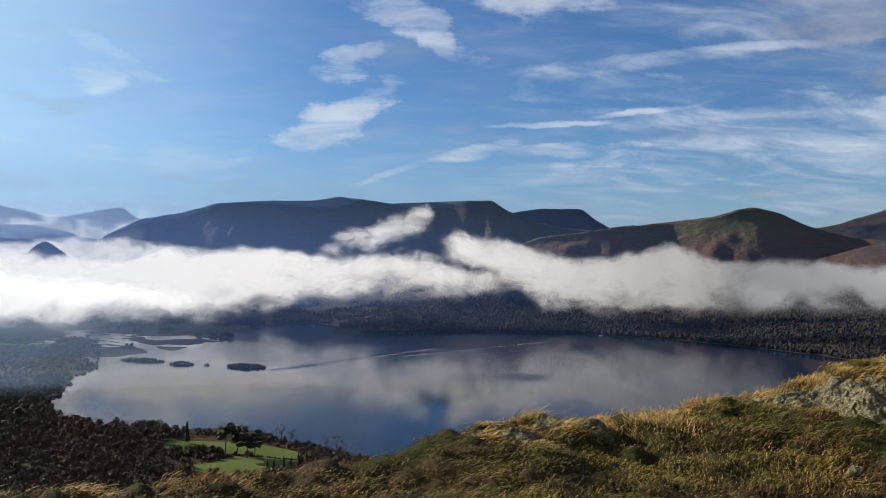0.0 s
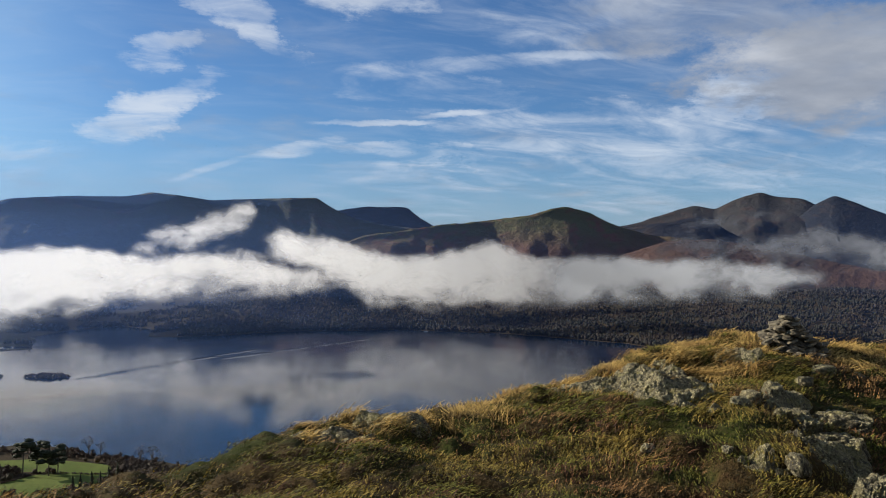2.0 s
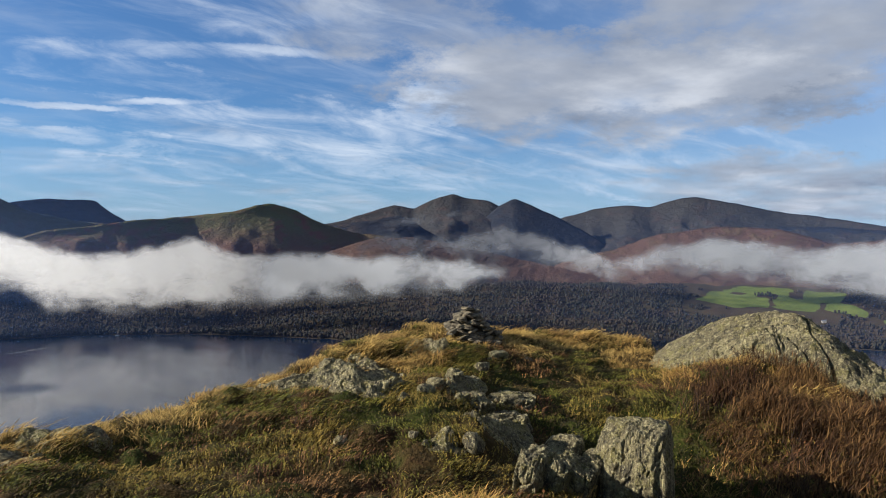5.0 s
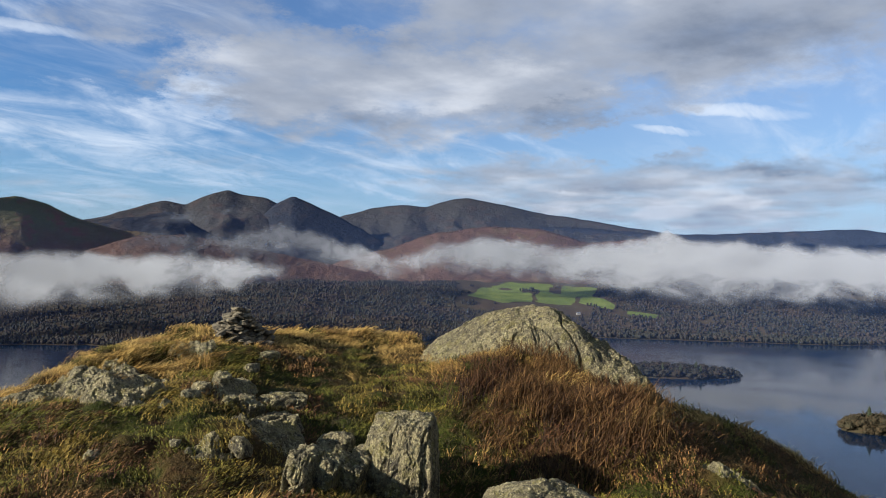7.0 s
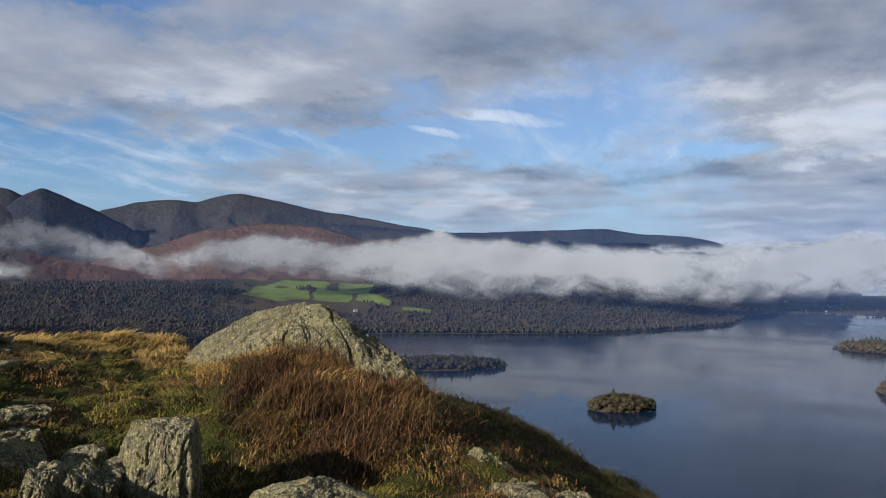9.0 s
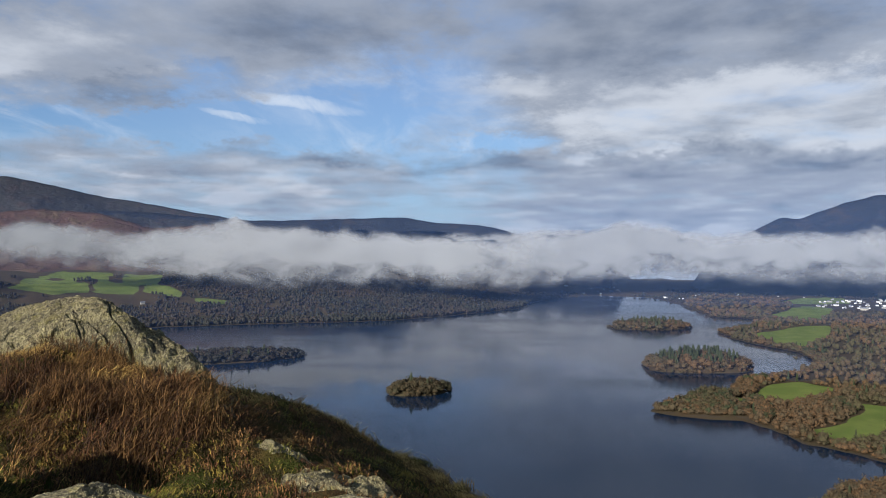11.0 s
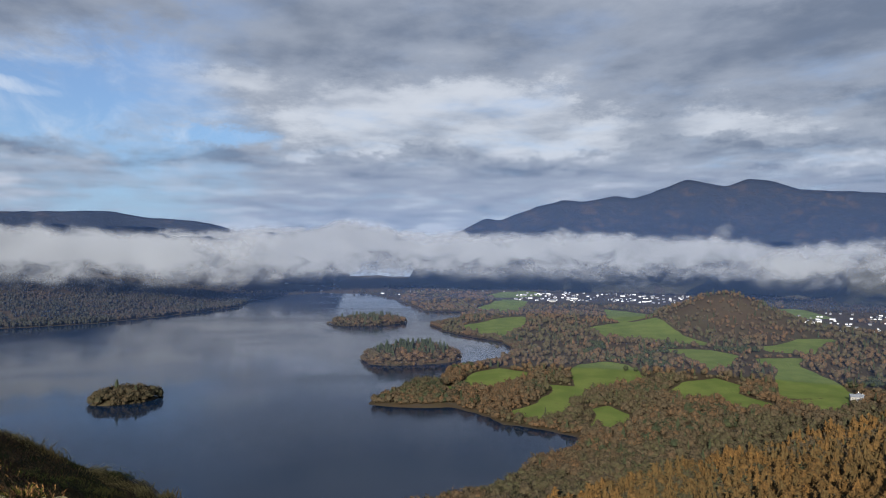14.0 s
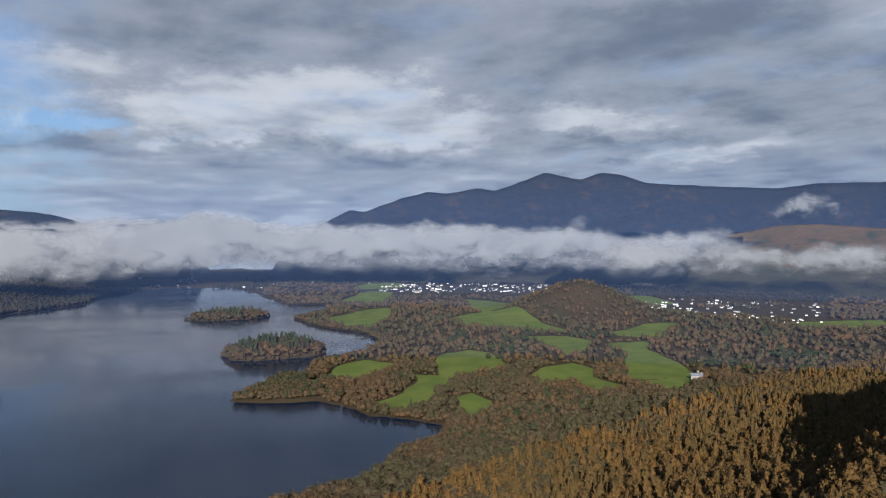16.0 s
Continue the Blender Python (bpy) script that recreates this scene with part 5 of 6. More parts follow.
# ---- islands ----
def island_thing(label, cx, cy, length, width, turn, rise, trees, tall, firs=0.0, seed=1, mat=M_LEAF):
    rng = np.random.default_rng(seed)
    top = new("island")
    top.location = (cx, cy, 0)
    a, k = np.meshgrid(np.linspace(0, 2 * np.pi, 73), np.linspace(0, 1, 14))
    wob = 0.85 + 0.3 * fbm(2 + np.cos(a) * 1.6 + seed, 2 + np.sin(a) * 1.6, 3, seed)
    c, s = math.cos(radians(turn)), math.sin(radians(turn))

    def place(kk, aa, ww):
        u, v = kk * ww * length * np.cos(aa), kk * ww * width * np.sin(aa)
        return u * c - v * s, u * s + v * c

    x, y = place(k * 1.05, a, wob)
    z = -2.5 + (rise + 2.5) * (1 - k ** 2.4) + 0.8 * (fbm(x / 12, y / 12, 3, seed) - 0.5)
    mesh_np("ground", np.stack([x, y, z], -1).reshape(-1, 3), grid_faces(14, 73)[:, ::-1], [M_GROUND], top, True,
            field=0 * x.ravel(), marsh=0 * x.ravel(), shore=0 * x.ravel())
    for name, n, shapes, cover, hi in (("tree_cover", int(trees * (1 - firs)), LEAFY_MID, mat, tall), ("fir_cover", int(trees * firs), FIRS, M_PINE, tall * 1.25)):
        if n:
            kk, aa = np.sqrt(rng.uniform(0, 1.04, n)) if name == "tree_cover" else np.sqrt(rng.uniform(0, 0.6, n)), rng.uniform(0, 2 * np.pi, n)
            ww = 0.85 + 0.3 * fbm(2 + np.cos(aa) * 1.6 + seed, 2 + np.sin(aa) * 1.6, 3, seed)
            tx, ty = place(kk, aa, ww)
            wood(name, "", np.stack([tx, ty], -1), rng.uniform(0.5, 1.15, n) * hi * (1 - 0.45 * (kk > 0.95)), shapes, [M_BARK, cover], seed + 5, top, girth=1.25, ground=-2.5 + (rise + 2.5) * (1 - np.minimum(kk / 1.05, 1) ** 2.4))
    return tagged(top, label, "island", "islands in the lake")


island_thing("small wooded island alone in the lake", 1235, 203, 52, 27, 118, 9, 170, 20, 0.03, 2, M_DUSK)
island_thing("long low wooded island with a narrow tip", 1545, 660, 165, 70, 118, 8, 480, 18, 0.04, 3, M_SHADED_WOOD)
island_thing("wooded island with firs rising behind brown trees", 1555, -300, 108, 70, 100, 18, 520, 21, 0.4, 4)
island_thing("wooded island with a house among tall trees", 2275, -300, 118, 75, 105, 10, 380, 20, 0.2, 5)
island_thing("low dark reedy islet by the river mouth", -662, 1705, 55, 16, -8, 1.5, 110, 8, 0.0, 6)
island_thing("low dark reedy islet by the river mouth", -560, 1662, 26, 12, -8, 1.5, 50, 8, 0.0, 7)
island_thing("tiny islet with a few bushes", -505, 1655, 9, 7, 0, 1.2, 8, 7, 0.0, 8)
island_thing("round low islet with dark bushes", -415, 1640, 42, 22, -10, 2, 130, 9, 0.0, 9)


# ---- houses ----
def house(label, wide=13.0, deep=7.5, wall=5.5, roof=3.4, windows=0):
    h = new("house")
    b = bmesh.new()
    bmesh.ops.create_cube(b, size=1, matrix=Matrix.Translation((0, 0, wall / 2 - 1)) @ Matrix.Diagonal((wide, deep, wall + 2, 1)))
    w = part("wall", b, M_WHITE, h)
    b = bmesh.new()
    e, x, y = 0.4, wide / 2 + 0.4, deep / 2 + 0.4
    pts = [(-x, -y, wall), (x, -y, wall), (x, y, wall), (-x, y, wall), (-x, 0, wall + roof), (x, 0, wall + roof)]
    v = [b.verts.new(p) for p in pts]
    for f in ((0, 1, 5, 4), (2, 3, 4, 5), (1, 2, 5), (3, 0, 4), (0, 3, 2, 1)):
        b.faces.new([v[i] for i in f])
    part("roof", b, M_SLATE, h)
    b = bmesh.new()
    bmesh.ops.create_cube(b, size=1, matrix=Matrix.Translation((wide * 0.38, 0, wall + roof)) @ Matrix.Diagonal((1.2, 1.0, 2.2, 1)))
    part("chimney", b, M_WHITE, h)
    for k in range(windows):
        for row in (0, 1):
            b = bmesh.new()
            bmesh.ops.create_cube(b, size=1, matrix=Matrix.Translation((-wide / 2 + (k + 0.5) * wide / windows, -deep / 2 - 0.02, 1.6 + 2.3 * row)) @ Matrix.Diagonal((1.1, 0.12, 1.3, 1)))
            part("window", b, M_SLATE, h, "dark window pane")
    return tagged(h, label, "house", "white houses")


def facing(x, y, extra=0.0):
    return math.degrees(math.atan2(y, x)) + 90 + 180 + extra


def put_house(src, x, y, scale=1.0, extra=0.0):
    z = float(land(np.array([x]), np.array([y]))[0])
    ob = copy_thing(src, pose(x, y, z, 0, 0, facing(x, y, extra)))
    ob.scale = (scale,) * 3
    return ob


plain_house = house("small white-walled town house with a grey slate roof")
long_house = house("long white terrace with a grey slate roof", 26, 8, 6.5, 3.6)
farm = house("white farmhouse at the wood's edge beside a pasture", 15, 8, 6, 4, 4)
farm.matrix_basis = pose(1000, -886, float(land(np.array([1000.0]), np.array([-886.0]))[0]), 0, 0, facing(1000, -886, 12))
farm.scale = (1.3, 1.2, 1.1)
put_house(plain_house, 1014, -900, 1.1, 80)
put_house(plain_house, 985, -878, 0.8, 60)
put_house(plain_house, 1478, -452, 0.9, 10)
put_house(plain_house, 2262, -290, 1.2, 20)
put_house(plain_house, 2370, 1310, 1.0, 20)
hr = random.Random(5)
for count, a0, a1, d0, d1 in ((135, 108.5, 121, 3120, 3560), (100, 128, 139.5, 2280, 2950), (20, 91, 95.5, 3680, 4150), (11, 98.6, 102, 3420, 3600), (8, 103, 109, 3500, 3750), (10, 121, 127, 2900, 3200)):
    for _ in range(count):
        a, d = radians(hr.uniform(a0, a1)), hr.uniform(d0, d1)
        put_house(plain_house if hr.random() < 0.7 else long_house, d * math.sin(a), d * math.cos(a), hr.uniform(0.4, 0.65) if d < 3000 else hr.uniform(0.45, 0.75), hr.uniform(-40, 40))
long_house.matrix_basis = pose(2830, -1100, float(land(np.array([2830.0]), np.array([-1100.0]))[0]), 0, 0, facing(2830, -1100))
plain_house.matrix_basis = pose(2800, -1180, float(land(np.array([2800.0]), np.array([-1180.0]))[0]), 0, 0, facing(2800, -1180))


def motor_boat(x, y, turn):
    boat = new("boat")
    boat.matrix_basis = pose(x, y, 0, 0, 0, turn)
    m = bmesh.new()
    rings = []
    for k in range(9):
        t = k / 8
        w = 1.7 * (1 - t ** 3) * (0.85 + 0.3 * t * (1 - t))
        rings.append([m.verts.new(p) for p in ((-w, -6 + 12 * t, 1.1 + 0.5 * t * t), (-w * 0.6, -6 + 12 * t, -0.4), (w * 0.6, -6 + 12 * t, -0.4), (w, -6 + 12 * t, 1.1 + 0.5 * t * t))])
    for p, q in zip(rings, rings[1:]):
        for i in range(4):
            m.faces.new((p[i], p[(i + 1) % 4], q[(i + 1) % 4], q[i]))
    m.faces.new(rings[0])
    part("hull", m, M_WHITE, boat)
    m = bmesh.new()
    bmesh.ops.create_cube(m, size=1, matrix=Matrix.Translation((0, -0.8, 1.9)) @ Matrix.Diagonal((2.2, 5.5, 1.7, 1)))
    part("cabin", m, M_WHITE, boat)
    m = bmesh.new()
    bmesh.ops.create_cube(m, size=1, matrix=Matrix.Translation((0, -0.8, 2.82)) @ Matrix.Diagonal((2.5, 6.0, 0.14, 1)))
    part("cabin_roof", m, M_SLATE, boat)
    return tagged(boat, "white motor launch crossing the calm lake", "boat")


motor_boat(506, 2436, 80)


# ---- the crag top ----
# bearing, metres to the brink, its elevation; metres to the hollow before it, its elevation
BRINK = [
    (-180, 6, -22, 4, -30), (-60, 8, -15, 5, -22), (-30, 9.5, -15.3, 7.0, -18.0), (-22, 10, -15.9, 7.5, -18.2), (-14, 10.5, -15.8, 8, -18.4), (-6.6, 11.5, -15.2, 8.5, -18.2),
    (-3, 12, -14.2, 8.5, -17.9), (1, 12.5, -12.9, 9, -17.7), (5, 13, -12.2, 9, -17.6), (12, 14, -11.5, 9.5, -17.6), (18, 15.5, -10.0, 10, -17.4), (24.5, 17, -8.0, 10, -17.2),
    (28, 18, -6.4, 10, -17.0), (32, 18.8, -5.9, 10, -17.0), (36, 19.4, -5.7, 10, -17.0), (42, 21, -5.6, 10.2, -18.2),
]
BRINK += [
    (46, 21, -6.0, 10.2, -18.6), (50, 20.5, -6.6, 10.3, -18.6), (56, 19.5, -7.0, 10.3, -17.2), (61, 17.5, -8.2, 10, -17.6), (65.5, 16, -9.6, 9.5, -17.8), (70, 18, -10.8, 9.3, -18.2),
    (74, 20.5, -12.4, 9, -18.8), (78, 21.5, -14.6, 9, -20), (82, 20.5, -16.9, 8.6, -22), (86, 17, -19.1, 8, -25), (95, 7, -26, 4.5, -33), (110, 5, -35, 3, -45), (150, 5, -33, 3, -42), (180, 6, -22, 4, -30),
]


def crag_height(x, y):
    """Height of the crag top over the lake, by bearing and distance from its middle."""
    b = np.array(BRINK, float)
    az, r = np.degrees(np.arctan2(x, y)), np.hypot(x, y)
    re, ee, rm, em = (np.interp(az, b[:, 0], b[:, i]) for i in (1, 2, 3, 4))
    ze, zm = re * np.tan(np.radians(ee)), rm * np.tan(np.radians(em))
    z0 = -1.75
    t1, t2 = np.clip(r / rm, 0, 1), np.clip((r - rm) / (re - rm), 0, 1)
    z = z0 + (zm - z0) * smooth01(t1 * 0.92 + 0.04 * t1)
    z = z + (ze - zm) * (0.55 * t2 + 0.45 * np.sin(t2 * np.pi / 2))
    over = np.maximum(r - re, 0)
    z = z - over ** 2 * 0.10 / (1 + over * 0.04) - 0.25 * over
    lumps = 0.40 * (fbm(x / 1.7, y / 1.7, 3, 31) - 0.5) + 0.36 * (fbm(x / 0.5, y / 0.5, 2, 32) - 0.5) + 0.20 * (fbm(x / 0.24, y / 0.30, 2, 35) - 0.5)
    z = z - 0.75 * np.exp(-((az - 53.0) / 2.6) ** 2 - ((r - 11.6) / 1.2) ** 2) - 0.7 * np.exp(-((az - 60) / 8) ** 2 - ((r - 12.2) / 1.5) ** 2)
    z = z - 0.75 * np.exp(-((az - 69) / 5) ** 2 - ((r - 11) / 1.7) ** 2) + 0.55 * np.exp(-((az - 56) / 5) ** 2 - ((r - 17.0) / 1.3) ** 2)
    return EYE + z + lumps * smooth01(r / 4)


def build_crag():
    az = np.concatenate([np.arange(-180, -40, 5), np.arange(-40, 100, 0.36), np.arange(100, 180.1, 4)])
    r = np.concatenate([[0.001, 0.3, 1, 2, 3], np.geomspace(4, 26, 200), np.geomspace(26.5, 95, 30)])
    a, d = np.meshgrid(az, r)
    p = polar(a, d)
    z = crag_height(p[..., 0], p[..., 1])
    v = np.stack([p[..., 0], p[..., 1], z], -1).reshape(-1, 3)
    ob = mesh_np("ground", v, grid_faces(len(r), len(az))[:, ::-1], [M_TURF], smooth=True)
    tagged(ob, "rough turf of moss, dry grass and bracken on the crag", "ground", kind="structure")


build_crag()


def at(az, r):
    x, y = r * math.sin(radians(az)), r * math.cos(radians(az))
    return x, y, float(crag_height(np.array([x]), np.array([y]))[0])


def rock(label, az, r, size, lift=0.0, turn=0.0, seed=1, rough=0.22, block=0.0, cleft=0.05, detail=5, tilt=0.0, lean=0.0, facets=11, grain=(0.15, 0.1, 1.0)):
    """A weathered boulder: size is its half width, half depth and half height; fissures run along its grain."""
    b = bmesh.new()
    bmesh.ops.create_icosphere(b, subdivisions=detail, radius=1)
    off = Vector((seed * 3.7, seed * 1.3, seed * 7.1))
    sx, sy, sz = size
    small = (sx * sy * sz) ** (1 / 3)
    chop = random.Random(seed * 31)
    along = Vector(grain).normalized()
    planes = [(Vector((chop.gauss(0, 1), chop.gauss(0, 1), chop.gauss(0, 0.8))).normalized(), chop.uniform(0.62, 0.9)) for _ in range(facets)]
    for v in b.verts:
        w = v.co.copy()
        if block:
            m = max(abs(w.x), abs(w.y), abs(w.z))
            w = w.lerp(w / m, block) * (1 - 0.2 * block)
        for way, far in planes:
            w -= way * max(0.0, w.dot(way) - far)
        q = Vector((w.x * sx, w.y * sy, w.z * sz))
        k = 1 + rough * noise.fractal(q / small * 0.9 + off, 0.9, 2.1, 3)
        # joints and ledges
        g = noise.noise(Vector((q.x * 1.9, q.y * 1.9, q.z * 4.2)) / small * 0.8 + off)
        k += rough * 0.4 * (math.floor(g * 5) / 5 - g)
        if detail > 4:
            s = q - along * q.dot(along) * 0.80 + Vector((noise.noise(q * 2.5 + off), noise.noise(q * 2.5 - off), 0)) * 0.12
            d = -cleft * max(0.0, 1 - abs(noise.noise(s * 3.4 + off)) / 0.07)
            d -= cleft * 0.5 * max(0.0, 1 - abs(noise.noise(s * 9.0 - off)) / 0.10)
            d += 0.024 * noise.noise(s * 15.0 + off) + 0.010 * noise.noise(q * 31.0 + off) + 0.004 * noise.noise(q * 62.0)
        else:
            d = 0.02 * noise.noise(q * 16 + off)
        v.co = q * k + w.normalized() * d
    x, y, z = at(az, r)
    ob = part("rock", b, M_ROCK, None)
    for f in ob.data.polygons:
        f.use_smooth = detail == 4
    ob.matrix_basis = pose(x, y, z + lift, tilt, lean, -az + turn)
    return tagged(ob, label, "rock", "rocks on the crag")


def whaleback(crest, front=2.3, back=1.6):
    """The long smooth back of bedrock on the brink: its crest along bearings, distances and elevations."""
    ca, cr, ce = np.array(crest, float).T
    az, k = np.linspace(ca[0], ca[-1], 330), np.concatenate([np.linspace(-1, 0, 120), np.linspace(0, 1, 40)[1:]])
    kk, aa = np.meshgrid(k, az, indexing="ij")
    rc, el = np.interp(az, ca, cr), np.interp(az, ca, ce)
    for _ in range(60):
        el = np.convolve(np.pad(el, 1, "edge"), (0.25, 0.5, 0.25), "valid")
    top = EYE + rc * np.tan(np.radians(el))
    rad = rc[None] + np.where(kk < 0, front, back) * kk
    x, y = rad * np.sin(np.radians(aa)), rad * np.cos(np.radians(aa))
    foot = crag_height(x, y) - 0.5
    z = foot + (top[None] - foot) * (1 - np.abs(kk) ** 2.1)
    # joints slant down the back, small pits and crusts over all
    u, v = np.radians(aa) * 18, rad
    slant = fbm(u * 1.1 + v * 0.5 + 9, v * 0.35, 3, 141)
    joint = smooth01((0.030 - np.abs(slant - 0.5)) / 0.030) + 0.8 * smooth01((0.02 - np.abs(fbm(u * 0.9 - v * 0.7, v * 0.9 + u * 0.4, 3, 143) - 0.5)) / 0.02)
    rough = fbm(u * 3.2, v * 2.2, 4, 145, 0.6)
    broken = smooth01((aa - 60.5) / 3.0)
    z = z + (0.16 + 0.26 * broken) * (rough - 0.5) - (0.13 + 0.1 * broken) * joint + 0.075 * (fbm(u * 11, v * 11, 3, 147, 0.65) - 0.5)
    z = z + broken * 0.30 * (np.floor(fbm(u * 1.3, v * 1.1, 2, 149) * 7) / 7 - 0.42)
    ob = mesh_np("rock", np.stack([x, y, z], -1).reshape(-1, 3), grid_faces(len(k), len(az))[:, ::-1], [M_ROCK])
    return tagged(ob, "great smooth whaleback of grey rock patched with yellow lichen", "rock", "rocks on the crag")


whaleback([(48.6, 19.6, -7.6), (49.5, 19.5, -6.9), (51.5, 19.3, -5.6), (53.5, 19.1, -4.5), (55.2, 19.0, -3.95), (57, 18.9, -3.55), (58.9, 18.6, -3.65), (60.3, 18.2, -4.5), (61.6, 17.8, -5.5), (63.2, 17.2, -6.7), (64.8, 16.6, -7.9),
           (66.2, 16.1, -9.3), (67.2, 15.8, -10.6), (68.0, 15.6, -12.2)])
rock("tall upright block of cracked grey rock", 48.2, 11.6, (0.62, 0.62, 0.90), 0.34, -10, 5, 0.12, 0.72, 0.07, 6, lean=0, facets=2)
rock("leaning slab of fissured grey rock", 44.6, 11.2, (0.19, 0.4, 0.50), 0.06, -18, 6, 0.12, 0.8, 0.05, 6, 8, 16, 3)
rock("leaning slab of fissured grey rock", 43.0, 11.1, (0.16, 0.4, 0.48), 0.04, -22, 26, 0.12, 0.8, 0.05, 6, 8, 20, 3)
rock("weathered grey block beside the leaning slabs", 41.0, 11.0, (0.34, 0.42, 0.52), 0.02, -20, 7, 0.14, 0.7, 0.06, 6, 10, 14, 5)
rock("flat boulder covered in yellow lichen", 43.5, 12.9, (0.34, 0.36, 0.20), 0.14, 0, 8, 0.14, 0.3, 0.02, facets=6)
rock("rough rock ledge behind the upright block", 46.3, 12.3, (0.5, 0.5, 0.36), 0.0, 0, 18, 0.2, 0.3)
rock("cracked grey ledge half sunk in the turf", 39.7, 14.5, (0.60, 0.6, 0.30), -0.10, 0, 9, 0.2, 0.5, 0.09, 6, grain=(0.9, 0.2, 0.5))
rock("blocky grey ledge half sunk in the turf", 39.2, 13.3, (0.50, 0.5, 0.36), -0.12, 20, 10, 0.2, 0.55, 0.09, 6)
rock("grey stone half sunk in the turf", 37.4, 13.6, (0.26, 0.3, 0.2), 0.0, 10, 29, 0.2, 0.45, 0.05)
rock("low rounded boulder of rough grey rock", 58.2, 10.2, (0.95, 0.75, 0.54), -0.02, 10, 11, 0.16, 0.2, 0.05, 6, grain=(0.8, 0.3, 0.4))
rock("small dark rock behind the low boulder", 56.4, 11.3, (0.34, 0.3, 0.24), 0.05, 0, 12)


def outcrop(label, az, r, wide, deep, seed, rise=0.2, n=80):
    """Bedrock breaking through the turf, cracked into ledges."""
    u, v = np.meshgrid(np.linspace(-1.1, 1.1, n), np.linspace(-1.1, 1.1, n))
    a = radians(az)
    x = r * math.sin(a) + u * wide * math.cos(a) + v * deep * math.sin(a)
    y = r * math.cos(a) - u * wide * math.sin(a) + v * deep * math.cos(a)
    edge = np.hypot(u, v) * (0.45 + 1.0 * fbm(x / 0.6, y / 0.6, 4, seed, 0.6))
    mask = smooth01((1.0 - edge) / 0.35)
    bent = fbm(x / 0.55 + 0.4 * fbm(x / 0.3, y / 0.3, 2, seed + 5), y / 0.4, 3, seed + 1)
    ledge = np.floor(bent * 9) / 9 + 0.35 * (bent * 9 - np.floor(bent * 9)) / 9
    crack = np.abs(fbm(x / 0.3, y / 0.3, 2, seed + 3) - 0.5)
    z = crag_height(x, y) - 0.10 * (1 - mask) + mask * (0.02 + rise * (2.2 * (ledge - 0.33) + 0.5 * fbm(x / 0.11, y / 0.11, 3, seed + 2, 0.65, True) - 0.5 * smooth01((0.05 - crack) / 0.05)))
    ob = mesh_np("rock_outcrop", np.stack([x, y, z], -1).reshape(-1, 3), grid_faces(n, n), [M_ROCK])
    return tagged(ob, label, "rock", "rocks on the crag")


OUTCROPS = [(28.4, 14.9, 1.05, 1.6), (25.2, 15.4, 0.95, 1.0), (21.6, 15.3, 0.7, 0.5), (33.4, 17.2, 0.5, 0.7), (5.6, 12.5, 0.8, 0.5), (9.4, 13.2, 0.8, 0.5), (36.4, 14.6, 0.5, 0.9), (38.8, 12.8, 0.6, 0.9), (34.6, 11.6, 0.3, 0.25), (53.5, 10.9, 0.35, 0.3), (76.5, 12.6, 0.9, 0.8), (71.0, 13.6, 0.5, 0.4)]
for i, (az, r, w, dp) in enumerate(OUTCROPS):
    outcrop("cracked grey bedrock breaking through the turf", az, r, w, dp, 130 + 7 * i, 0.05 if i in (4, 5, 2) else 0.11, 110 if w > 0.7 else 60)
rr = random.Random(11)
for az, r, s in ((35.6, 14.6, 0.17), (36.6, 15.2, 0.2), (37.6, 15.8, 0.16), (34.2, 14.2, 0.2), (33.4, 13.7, 0.15), (36.9, 11.6, 0.2), (35.9, 11.5, 0.12), (38.6, 16.8, 0.22), (40.2, 17.6, 0.3),
                 (32.6, 11.8, 0.09), (27.4, 12.0, 0.10), (36.1, 13.6, 0.18), (37.2, 14.2, 0.2), (62.5, 10.3, 0.22), (75.5, 9.4, 0.32), (73.6, 9.2, 0.25), (72.0, 12.4, 0.25), (46.9, 10.6, 0.13)):
    rock("small grey stone lying in the grass", az, r, (s * rr.uniform(0.9, 1.5), s, s * rr.uniform(0.6, 0.9)), 0.03, rr.uniform(0, 90), rr.randint(20, 99), 0.25, 0.3, detail=3)


